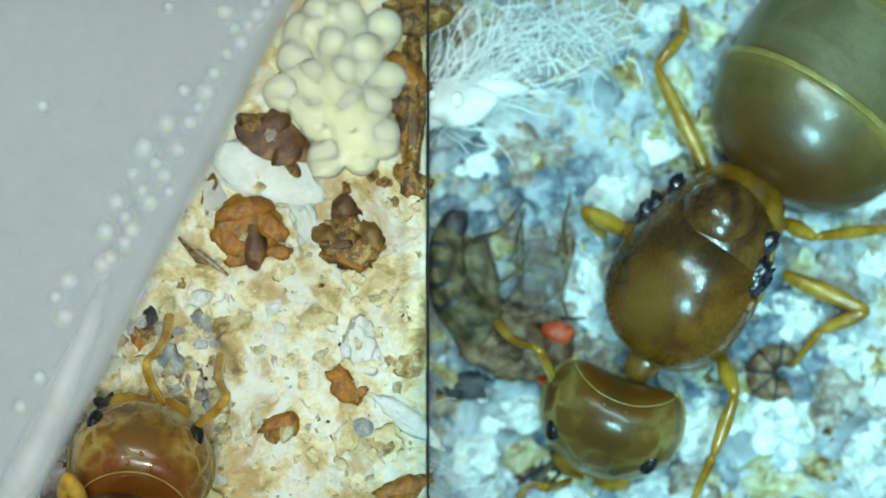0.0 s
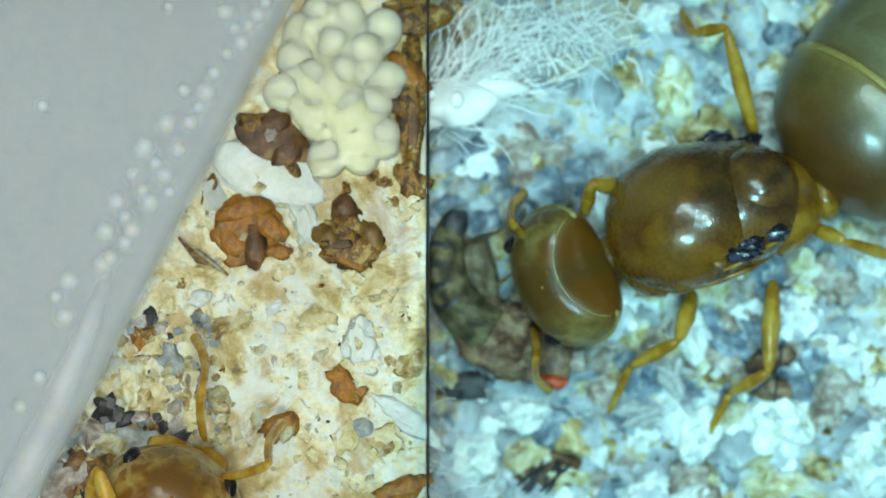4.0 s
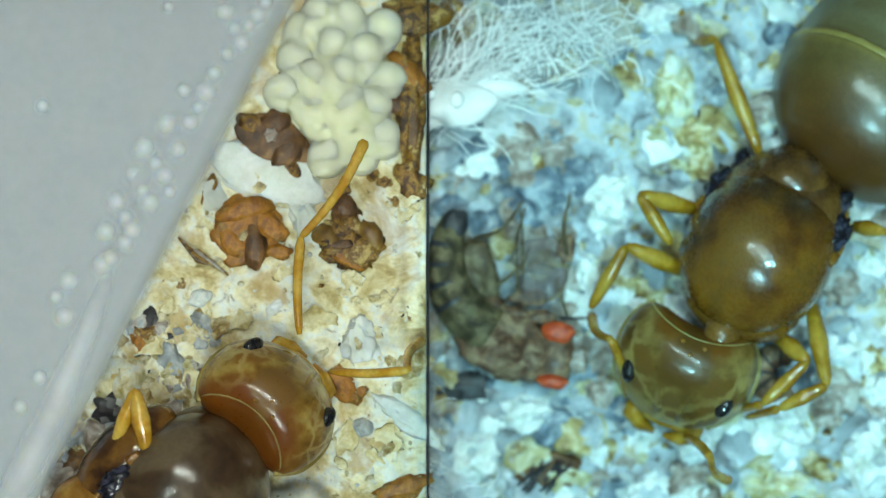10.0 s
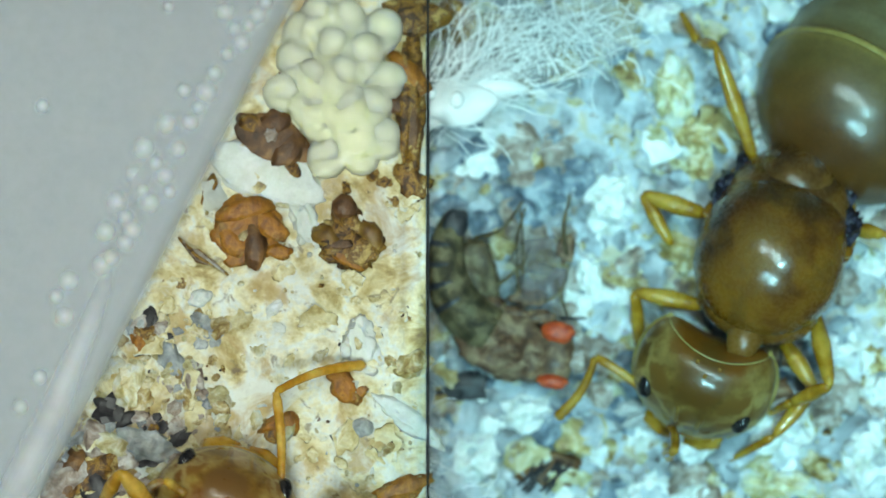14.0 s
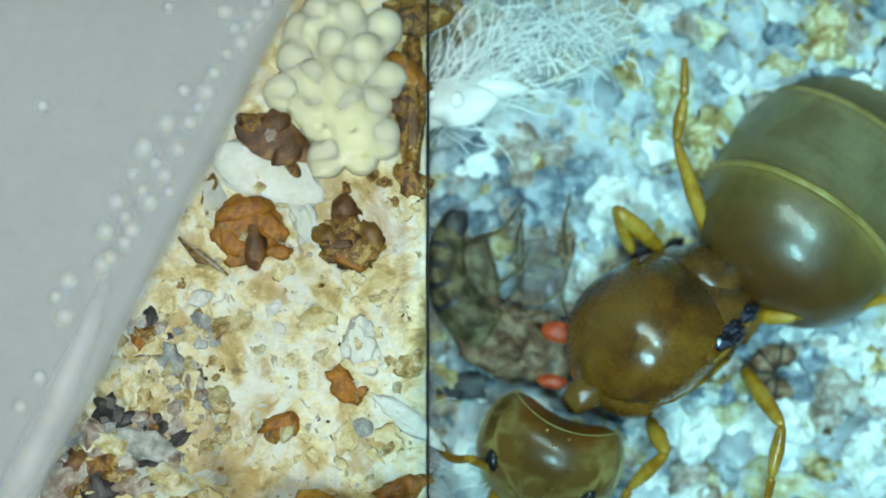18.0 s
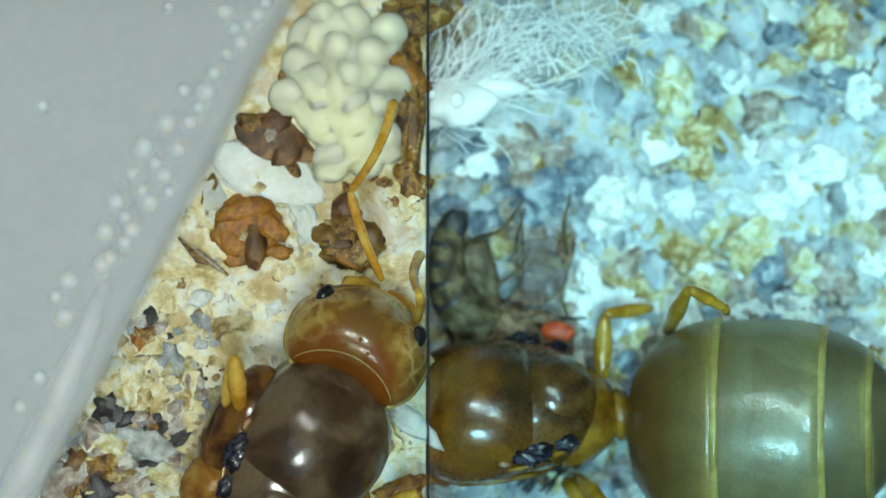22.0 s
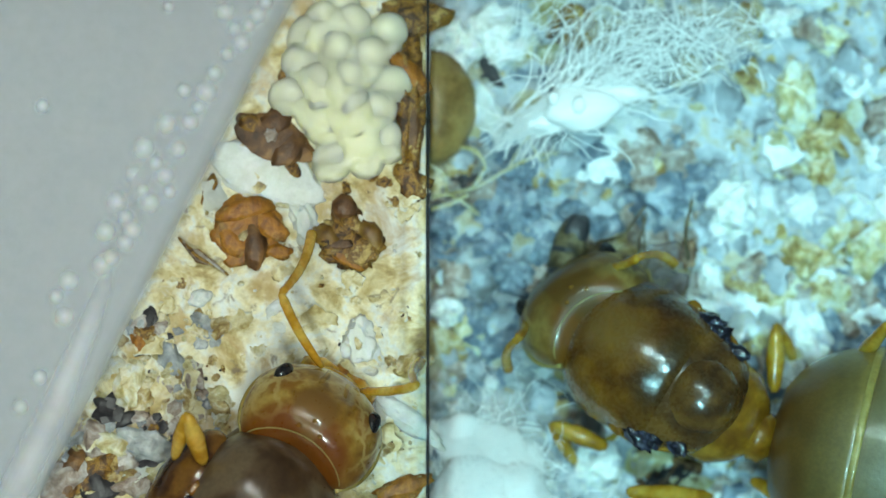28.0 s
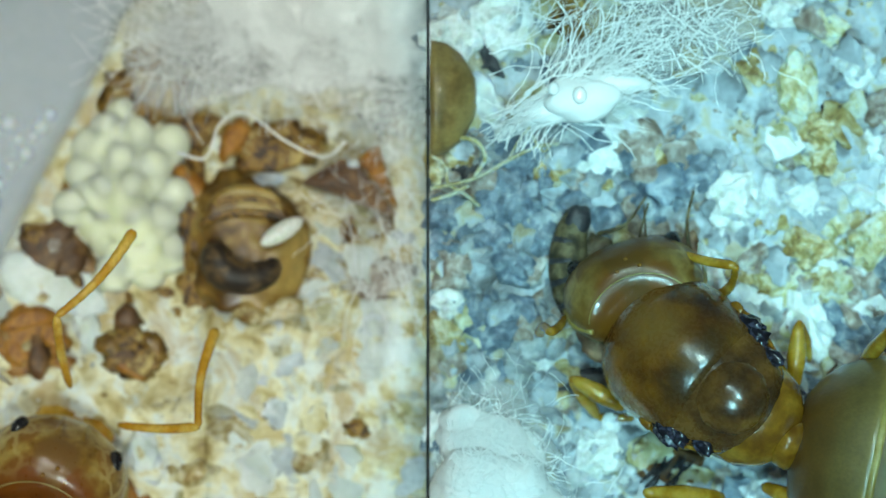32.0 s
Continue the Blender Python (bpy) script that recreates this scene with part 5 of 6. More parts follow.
def ant_head(root, skin, leg):
    def section(u):
        wide = max(1 - abs(u) ** 2.5, 0.001) ** 0.5
        high = max(1 - abs(u) ** 2.1, 0.001) ** 0.5
        front = max(u, 0.0)
        return 2 + 117 * u, 0, 6 - 26 * front ** 1.6, 127 * wide * (1 - 0.2 * front ** 2), 90 * high * (1 - 0.25 * front)

    def nape(x, y):
        """Hollow between two rounded rear lobes."""
        return (44 - 66 * (y / 116) ** 2) * min(max(-x / 112, 0), 1) ** 2

    bm = loft([section(-math.cos(math.pi * k / 18)) for k in range(19)], 44)
    for v in bm.verts:
        v.co.x += nape(v.co.x, v.co.y)
    h = part("head", bm, skin, root)
    for s in (-1, 1):
        e = part("eye", lump((22, 14, 15), 220, 0.04, 3), M["eye"], h, "black oval compound eye")
        e.matrix_basis = pose(40 * U, s * 90 * U, 50 * U, -40 * s, 0, -12 * s)
        part("mandible", tube([(92, s * 56, -30), (118, s * 56, -36), (132, s * 36, -38), (138, s * 8, -38)], [18, 20, 15, 5], 10), leg, h)
        part("antennal_socket", tube([(74 + 12 * math.cos(g), s * 34 + 12 * math.sin(g), 42 - 6 * math.cos(g)) for g in [6.2832 * q / 10 for q in range(11)]], 4, 6), skin, h)
        part("frontal_ridge", tube([(98, s * 22, 28), (78, s * 20, 48), (52, s * 24, 67), (28, s * 30, 79)], [3, 6, 6, 2], 8), skin, h)
        part("cheek_edge", tube(curve([(-86, s * 92, -2), (-52, s * 118, -4), (-8, s * 127, -6), (36, s * 121, -10), (72, s * 100, -16), (96, s * 76, -20)]), 5, 8), M["rim"], h, "pale yellow cheek margin")
    arc = [(95 * math.sin(g), 68 * math.cos(g)) for g in [-1.45 + 2.9 * j / 20 for j in range(21)]]
    part("nape_edge", tube([(-82 + nape(-82, y), y, 6 + z) for y, z in arc], [0.6] + [1.3] * 19 + [0.6], 8), M["rim"], h, "pale yellow margin above the nape")
    part("clypeus", lump((24, 50, 18), 222, 0.1, 3), leg, h).location = (96 * U, 0, -4 * U)
    for x, y in ((-30, 0), (-48, 21), (-48, -21)):
        part("ocellus", lump((4.5, 4.5, 3), 223, 0.05, 2), M["flank_l"], h).location = (x * U, y * U, (92 - abs(x + 30) * .5) * U)
    return h


def plump(f):
    """Outline of the abdomen from front to tip."""
    return math.sqrt(max(1 - abs(2 * min(max(f, 0.0), 1.0) ** 0.86 - 1) ** 2.5, 0.002))


def ant_gaster(root):
    def shell(x0, x1, grow):
        secs = []
        n = 10
        for k in range(n + 1):
            x = x0 + (x1 - x0) * k / n
            f = min(max(x / 505.0, 0.0), 1.0)
            r = plump(f)
            e = 1 + grow * 0.05 * (k / n)
            secs.append((x, 0, -6, max(187 * r * e, 8), max(158 * r * e, 7)))
        return loft(secs, 40)
    g = part("gaster", shell(0, 170, 1), M["gaster_r"], root, "olive brown first plate of abdomen")
    part("tergite", shell(130, 360, 1), M["gaster_b"], g, "paler olive abdomen plate")
    part("tergite", shell(325, 440, 1), M["gaster_c"], g, "green olive abdomen plate")
    part("tergite", shell(415, 502, 0), M["gaster_c"], g)
    for x, w in ((170, 14), (360, 13), (440, 9)):
        secs = []
        for o, e in ((-w, 1.0), (-w + 3, 1.044), (-w * 0.4, 1.051), (1, 1.052), (4, 1.044), (6, 0.99)):
            f = (x + o) / 505.0
            r = plump(f) * e
            secs.append((x + o, 0, -6, 187 * r, 158 * r))
        part("plate_rim", loft(secs, 40), M["rim"], g, "translucent yellow plate edge")
    return g


def smooth_step(t, a, b):
    f = min(max((t - a) / (b - a), 0.0), 1.0)
    return f * f * (3 - 2 * f)


def right_level(t):
    return RIGHT_LOW + (RIGHT_HIGH - RIGHT_LOW) * smooth_step(t, 28.05, 29.3)


def left_level(t):
    return -235.0 * smooth_step(t, 28.6, 29.6)


class Track:
    """Numbers that change with time, read between the given rows."""

    def __init__(self, text):
        rows = [r.split(":") for r in text.split()]
        self.t = [float(r[0]) for r in rows]
        self.v = np.array([[float(q) for q in r[1].split(",")] for r in rows])

    def __call__(self, t):
        return [float(np.interp(t, self.t, self.v[:, k])) for k in range(self.v.shape[1])]


def turned(origin, ahead, pitch=0.0):
    """Pose at origin with x along ahead (plan direction), nose raised by pitch degrees."""
    a = math.degrees(math.atan2(-ahead[1], ahead[0]))
    return Matrix.Translation(origin) @ pose(0, 0, 0, 0, 0, a) @ pose(0, 0, 0, 0, -pitch, 0)


def aim(a, b):
    """Pose at a with x towards b and z up."""
    x = (b - a).normalized()
    y = Vector((0, 0, 1)).cross(x)
    y = y.normalized() if y.length > 1e-4 else Vector((0, 1, 0))
    z = x.cross(y)
    return Matrix.Translation(a) @ Matrix((x, y, z)).transposed().to_4x4()


def chain(track, level, heights, ups, lengths, t):
    """World poses of a limb: joints follow the plan; what is shorter there than the piece is long goes up or down."""
    v = track(t)
    lv = level(t)
    h = heights
    p = at(v[0], v[1], lv + h)
    out = []
    for k, L in enumerate(lengths):
        q = at(v[2 * k + 2], v[2 * k + 3], lv + h)
        d = Vector((q.x - p.x, q.y - p.y))
        run = min(d.length / U, L * 0.999)
        d = d.normalized() if d.length > 1e-9 else Vector((1, 0))
        dz = math.sqrt(L * L - run * run) * ups[k]
        if p.z / U - lv + dz < 8:
            dz = max(8 - (p.z / U - lv), -abs(dz)) if ups[k] < 0 else dz
            run = math.sqrt(max(L * L - dz * dz, 1.0))
        e = p + Vector((d.x * run, d.y * run, dz)) * U
        out.append(aim(p, e))
        p = e
    return out


STOPS = sorted({k * 0.5 for k in range(65)} | {30.3, 30.8, 31.2, 31.3, 31.4, 28.2, 28.8, 27.75})


class Queen:
    def __init__(self, label, body, head_mat, flank, leg, level, meso, head, gaster, limbs, pitch_from=330.0, h_meso=128, h_head=112, roll=None, aside=0.0):
        self.root = tagged(new("ant_queen"), label, "ant")
        self.level, self.meso, self.head, self.gaster = level, meso, head, gaster
        self.h_meso, self.h_head, self.span = h_meso, h_head, pitch_from
        self.meso_ob = mesosoma(self.root, body, flank, leg)
        self.head_ob = ant_head(self.root, head_mat, leg)
        self.gaster_ob = ant_gaster(self.root) if gaster else None
        self.roll, self.aside = roll, aside
        if aside:
            side = part("mesopleuron", loft([(-120, 0, 0, 12, 16), (-105, 0, 0, 34, 40), (-60, 0, 0, 50, 62), (0, 0, 0, 54, 68), (60, 0, 0, 44, 56), (100, 0, 0, 24, 30), (110, 0, 0, 8, 10)], 24), M["pleuron_l"], self.meso_ob, "glossy red brown flank plate")
            side.matrix_basis = pose(-52 * U, 118 * U, -34 * U, 20, 0, 6)
            side = part("metapleuron", lump((62, 46, 50), 230, 0.14, 3), flank, self.meso_ob, "amber rear flank plate")
            side.matrix_basis = pose(-176 * U, 104 * U, -30 * U, 0, 0, 10)
        self.limbs = []
        for kind, track, h, ups, lengths in limbs:
            if kind.startswith("antenna"):
                bend = -1 if kind == "antenna_left" else 1
                obs = [segment("scape", lengths[0], 7, 8.5, 9, leg, self.root, bow=-5 * bend), segment("funiculus", lengths[1], 7, 8.5, 10.5, leg, self.root, "", 9, 11 * bend)]
            else:
                w = 0.72 if kind == "hind" else 0.82
                obs = [segment("femur", lengths[0], 14 * w, 22 * w, 12 * w, leg, self.root), segment("tibia", lengths[1], 11 * w, 17 * w, 10 * w, leg, self.root)]
                if len(lengths) > 2:
                    obs.append(segment("tarsus", lengths[2], 9, 8, 5, leg, self.root, "", 4))
            self.limbs.append((track, h, ups, lengths, obs))

    def poses(self, t):
        lv = self.level(t)
        rx, ry, fx, fy = self.meso(t)
        run = math.hypot(fx - rx, fy - ry)
        pitch = math.degrees(math.acos(min(run / self.span, 1.0)))
        if self.gaster:
            pitch *= 1 - 2 * smooth_step(t, 27.4, 27.9)
        c = at(rx + (fx - rx) * 0.62, ry + (fy - ry) * 0.62, lv)
        base = turned(c, (fx - rx, fy - ry))
        out = {self.root: base, self.meso_ob: Matrix.Translation((0, self.aside * U, self.h_meso * U)) @ pose(0, 0, 0, 0, -pitch, 0) @ pose(0, 0, 0, self.roll(t)[0], 0, 0)}
        back = base.inverted()
        nx, ny, mx, my = self.head(t)
        run = math.hypot(mx - nx, my - ny)
        dip = -math.degrees(math.acos(min(run / 228.0, 1.0)))
        low = 28 * smooth_step(t, 27.5, 28) if self.gaster else 0
        out[self.head_ob] = back @ turned(at((nx + mx) / 2, (ny + my) / 2, lv + self.h_head - low), (mx - nx, my - ny), dip * 0.9)
        if self.gaster:
            gx, gy, dx, dy, p = self.gaster(t)
            out[self.gaster_ob] = back @ turned(at(gx, gy, lv + 122), (dx, dy), p)
        for track, h, ups, lengths, obs in self.limbs:
            for ob, m in zip(obs, chain(track, self.level, h, ups, lengths, t)):
                out[ob] = back @ m
        return out

    def move(self):
        rows = {}
        for t in STOPS:
            for ob, m in self.poses(t).items():
                rows.setdefault(ob, []).append((t, m))
        for ob, r in rows.items():
            walk(ob, r)


# rear and front of the mesosoma
R_MESO = Track("0:1310,340,1130,630 1:1340,370,1065,565 2:1375,375,1050,475 3:1390,335,1072,425 6:1405,335,1085,420 7:1415,335,1090,430 8:1420,320,1130,460 8.5:1410,300,1180,530 9:1385,310,1215,585 "
               "10:1420,300,1280,560 11:1415,290,1280,560 12:1430,275,1320,545 13:1435,285,1325,565 14:1420,295,1320,570 14.5:1420,305,1315,580 16.5:1312,440,1078,645 17:1300,465,1055,676 18:1290,492,1040,660 18.5:1265,545,1000,700 "
               "19:1222,612,945,752 19.5:1160,650,845,760 20:1080,680,745,720 21:1085,690,745,740 22:1045,710,705,745 23:1030,740,690,755 24:1020,740,680,745 25:1050,755,735,665 25.5:1060,790,760,660 "
               "27.5:1140,760,850,600 28:1290,735,1022,566 29:1300,738,1042,566 30:1300,742,1042,568 31:1312,744,1068,560 31.4:1322,750,1080,560 32:1342,742,1104,552")
R_HEAD = Track("0:1118,640,1045,840 1:1055,615,900,690 2:1035,503,912,546 3:1058,460,938,512 6:1078,468,940,532 7:1084,473,948,542 8:1135,510,1030,660 8.5:1160,560,1080,720 9:1187,576,1116,764 10:1255,540,1172,750 11:1256,542,1082,638 "
               "12:1300,528,1246,750 13:1278,538,1228,758 14:1285,566,1207,766 16.5:1060,690,960,880 17:1030,700,940,900 18:1015,700,930,910 19:925,775,790,850 19.5:800,780,620,830 20:720,730,520,760 22:690,750,490,790 "
               "24:660,750,460,740 25:720,650,540,570 25.5:745,645,580,540 27.5:850,600,720,480 28:1074,604,1000,494 29:1086,604,1014,489 30:1082,609,1005,489 31:1115,582,1069,468 31.4:1120,577,1079,458 32:1138,567,1106,459")
R_GASTER = Track("0:1358,330,0.55,-0.84,-20 1:1370,352,0.60,-0.80,-20 2:1418,346,0.65,-0.76,-20 3:1448,328,0.65,-0.76,-20 6:1450,330,0.68,-0.73,-20 7:1450,330,0.68,-0.73,-20 8:1456,305,0.65,-0.76,-20 9:1458,308,0.6,-0.8,-24 10:1466,298,0.6,-0.8,-30 "
                 "12:1458,300,0.6,-0.8,-35 14:1446,292,0.58,-0.81,-38 16.5:1360,456,0.5,-0.86,-28 17:1358,484,0.5,-0.86,-28 18:1340,530,0.52,-0.85,-28 19:1290,615,0.63,-0.77,-22 19.5:1215,650,0.85,-0.52,-6 20:1145,700,1,-0.08,5 "
                 "21:1155,735,1,-0.05,5 22:1105,755,1,0.0,5 23:1088,765,1,0.02,5 24:1095,765,1,0.02,5 25:1108,790,1,0.0,5 25.5:1115,800,1,0.02,5 27.5:1200,820,0.98,0.15,5 28:1360,770,0.97,0.2,5 29:1370,770,0.97,0.2,5 30:1370,770,0.97,0.2,5 32:1395,785,0.97,0.2,5")
R_RH = Track("0:1258,315,1155,105,1213,60,1210,10 1:1265,310,1190,95,1215,45,1210,10 2:1305,270,1258,75,1220,60,1205,15 3:1335,250,1280,50,1225,60,1205,15 6:1345,250,1290,48,1225,58,1205,18 8:1345,245,1278,40,1225,62,1205,18 9:1335,285,1262,78,1235,75,1205,20 "
             "10:1345,275,1265,68,1235,75,1205,20 11:1350,265,1288,62,1235,70,1205,20 12:1345,265,1278,62,1235,75,1205,20 13:1340,280,1268,75,1235,75,1205,20 14:1335,285,1265,80,1235,75,1205,20 16.5:1260,400,1175,190,1215,100,1210,10 17:1255,415,1182,200,1215,110,1212,20 "
             "18:1262,445,1195,250,1218,130,1212,20 19:1225,545,1190,320,1245,345,1300,330 19.5:1190,580,1170,400,1240,370,1290,300 20:1150,630,1158,425,1255,385,1292,270 20.5:1190,590,1200,490,1262,510,1268,520 21:1215,590,1262,494,1318,546,1324,556 22:1180,590,1215,510,1280,545,1286,555 "
             "23:1190,600,1215,540,1265,560,1272,572 24:1190,600,1225,545,1280,568,1287,580 25:1215,630,1262,562,1335,605,1342,616 25.5:1220,640,1270,570,1340,610,1348,622 27.5:1350,650,1400,590,1460,620,1500,660 28:1500,660,1570,570,1610,620,1650,660 32:1520,650,1575,580,1620,620,1650,660")
R_RM = Track("0:1120,415,1032,370,1070,420 1:1100,395,1048,342,1085,400 2:1095,345,1045,335,1028,425 3:1085,335,1040,340,1030,380 6:1115,312,1060,298,1038,385 7:1115,320,1060,300,1038,385 8:1155,310,1090,335,1035,425 8.5:1180,340,1100,340,1100,420 9:1195,345,1120,338,1165,412 "
             "10:1235,372,1130,345,1195,445 11:1230,352,1145,318,1200,455 12:1255,368,1138,333,1188,425 13:1260,378,1138,345,1192,435 14:1250,380,1130,342,1212,475 16.5:1150,440,1070,370,1100,440 17:1150,438,1063,360,1095,440 18:1170,442,1088,368,1120,450 19:1170,530,1085,428,1125,500 "
             "20:1108,645,1072,500,1138,535 21:1108,665,1092,540,1155,555 22:1065,675,1070,550,1155,545 23:1028,695,995,568,1040,610 24:1032,690,1015,560,1045,610 25:1065,695,1055,560,1075,610 25.5:1080,700,1065,570,1085,620 27.5:1190,680,1180,560,1200,620 28:1370,695,1375,535,1398,620 "
             "30:1382,695,1382,508,1402,590 31:1398,695,1395,508,1418,590 32:1405,690,1418,518,1428,620")
R_RF = Track("0:1160,560,1260,530,1170,580 1:1120,520,1220,480,1130,520 2:1110,430,1210,400,1110,440 7:1130,430,1230,390,1130,440 8:1160,440,1260,400,1170,450 8.5:1155,442,1090,420,1085,500 9:1155,442,1075,438,1058,545 10:1215,482,1108,435,1045,545 11:1165,462,1090,458,1072,590 12:1245,482,1098,435,1008,515 "
             "13:1250,495,1150,455,1112,565 14:1245,542,1118,515,1132,605 16.5:1040,640,965,610,950,660 17:1022,632,955,600,950,662 17.5:1040,650,1000,600,960,690 18:1050,660,1150,620,1060,670 19:980,740,1080,700,990,740 20:790,700,890,680,800,710 25:790,640,890,680,800,650 27.5:900,620,1000,640,910,620 28:1060,600,1160,640,1070,600 32:1120,580,1220,620,1130,580")
R_LF = Track("0:1275,625,1300,700,1250,835,1220,900 1:1225,620,1222,700,1180,775,1185,880 2:1215,560,1200,655,1155,715,1182,865 3:1222,520,1195,605,1105,655,1085,720 6:1238,515,1208,600,1135,638,1080,720 7:1243,515,1208,600,1140,640,1095,700 8:1265,525,1245,612,1208,662,1110,695 "
             "9:1310,592,1325,645,1298,725,1240,752 10:1372,590,1428,640,1340,722,1290,730 11:1352,580,1408,638,1310,730,1270,750 12:1390,590,1442,642,1330,755,1290,770 13:1385,600,1452,662,1348,785,1320,800 14:1385,600,1442,690,1360,782,1320,800 16.5:1200,700,1240,760,1190,850,1160,900 "
             "17:1190,712,1232,762,1180,845,1150,900 18:1150,742,1178,802,1112,865,1100,900 19:1080,830,1090,880,1050,920,1030,950 20:1000,850,1040,900,1000,950,980,980 25:1000,850,1040,900,1000,950,980,980 27.5:930,780,850,740,900,780,940,800 28:1075,792,928,730,995,782,1050,800 29:1088,778,943,708,1005,760,1060,800 "
             "30:1090,778,945,712,1010,765,1065,800 31:1090,722,965,662,1020,712,1060,750 32:1105,722,985,655,1035,705,1080,740")
R_LM = Track("0:1385,485,1560,560,1420,598,1410,640 1:1378,495,1535,590,1410,597,1400,640 1.5:1360,505,1450,640,1350,670,1300,730 2:1345,510,1352,672,1285,702,1245,790 3:1365,500,1358,662,1290,697,1248,780 6:1375,490,1362,652,1300,692,1248,785 7:1375,490,1367,656,1300,697,1248,780 8:1395,510,1397,652,1320,697,1248,780 "
             "9:1415,540,1432,682,1330,717,1290,740 10:1435,530,1462,682,1370,727,1320,740 11:1435,525,1452,692,1340,717,1300,740 12:1450,530,1477,668,1370,732,1320,760 13:1450,545,1477,692,1400,732,1350,760 14:1440,545,1467,682,1400,712,1350,740 16.5:1340,620,1390,720,1365,860,1360,900 17:1330,642,1387,732,1360,872,1350,900 "
             "18:1315,652,1382,752,1355,882,1350,920 19:1270,747,1347,797,1335,892,1330,940 20:1020,840,1070,890,1110,930,1140,960 25:1020,850,1070,900,1110,940,1140,960 27.5:1150,850,1060,880,1100,900,1130,920 28:1260,880,1110,868,1180,895,1220,920 32:1280,880,1140,870,1200,890,1240,910")
R_LH = Track("0:1385,392,1440,420,1590,402 1:1370,412,1440,440,1590,445 2:1410,425,1475,437,1590,468 3:1430,405,1490,430,1590,458 6:1440,395,1500,422,1590,455 8:1450,395,1530,410,1620,425 9:1470,400,1540,430,1640,430 10:1510,400,1560,410,1660,420 14:1510,405,1560,415,1660,420 16.5:1355,500,1430,510,1580,470 17:1345,528,1420,530,1590,485 "
             "18:1320,560,1410,562,1590,525 19:1290,650,1360,652,1590,598 19.5:1220,720,1300,740,1480,820 20:1130,800,1250,825,1450,885 21:1130,830,1240,875,1400,930 25:1130,840,1240,890,1400,940 27.5:1200,860,1280,890,1400,940 28:1330,850,1400,885,1540,930 32:1350,860,1420,890,1560,930")
R_RA = Track("0:985,700,950,615,880,570 1:925,650,880,600,860,540 2:905,480,905,425,955,368 3:930,420,912,380,940,330 6:935,475,893,430,905,365 7:935,455,955,335,820,355 8:985,575,965,455,970,430 8.5:1010,640,970,590,900,600 9:1055,720,1000,690,955,635 10:1110,700,1080,600,1048,560 11:1065,590,1085,460,980,492 12:1180,692,1118,590,1075,580 "
             "13:1148,645,1118,560,1070,690 14:1165,715,1052,630,972,760 16.5:900,760,860,670,790,650 17:890,785,855,670,768,640 18:880,850,830,810,780,790 19:800,800,770,760,760,700 20:560,720,500,700,450,650 25:560,560,500,560,450,540 27.5:780,470,840,450,880,430 28:1065,475,1130,455,1195,468 29:1060,442,1112,400,1142,398 30:1050,432,1090,400,1135,393 31:1110,437,1250,448,1215,512 31.4:1110,437,1262,455,1235,480 32:1190,442,1300,470,1270,525")
R_LA = Track("0:1010,850,960,860,920,880 1:910,700,890,740,900,760 2:905,590,888,650,895,695 3:930,580,915,640,930,698 6:962,578,1010,640,1055,672 7:955,582,985,660,1022,702 8:1120,670,1200,665,1250,640 8.5:1150,720,1240,760,1300,800 9:1180,772,1290,775,1395,845 10:1212,772,1255,808,1290,850 11:1150,692,1190,742,1258,788 12:1232,772,1250,800,1260,830 "
             "13:1290,772,1390,800,1395,885 14:1187,752,1190,800,1185,810 16.5:980,890,960,930,940,950 18:950,920,930,950,900,960 19:800,860,770,900,740,930 20:540,770,500,800,460,820 25:540,590,500,620,460,640 27.5:740,520,700,540,680,580 28:930,560,915,600,900,655 29:930,570,922,600,912,645 30:925,565,915,600,903,645 31:980,555,948,610,900,612 32:1000,560,972,588,955,590")
R_ROLL = Track("0:14 1:22 2:32 7:32 8:26 9:15 11:8 14:6 16.5:20 17:26 18:32 25.5:34 27.3:16 28:4 32:0")
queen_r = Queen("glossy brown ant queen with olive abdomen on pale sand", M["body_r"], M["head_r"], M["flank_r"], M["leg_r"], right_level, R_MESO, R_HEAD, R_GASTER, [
    ("hind", R_RH, 70, (1, -1, -1), (222, 80, 70)), ("mid", R_RM, 80, (1, -1), (120, 105)), ("fore", R_RF, 80, (1, -1), (125, 130)),
    ("fore", R_LF, 76, (1, -1, -1), (108, 112, 120)), ("mid", R_LM, 70, (1, -1, -1), (168, 95, 105)), ("hind", R_LH, 80, (1, -1), (95, 190)),
    ("antenna_right", R_RA, 100, (1, -1), (140, 130)), ("antenna_left", R_LA, 80, (1, -1), (140, 130))], roll=R_ROLL)


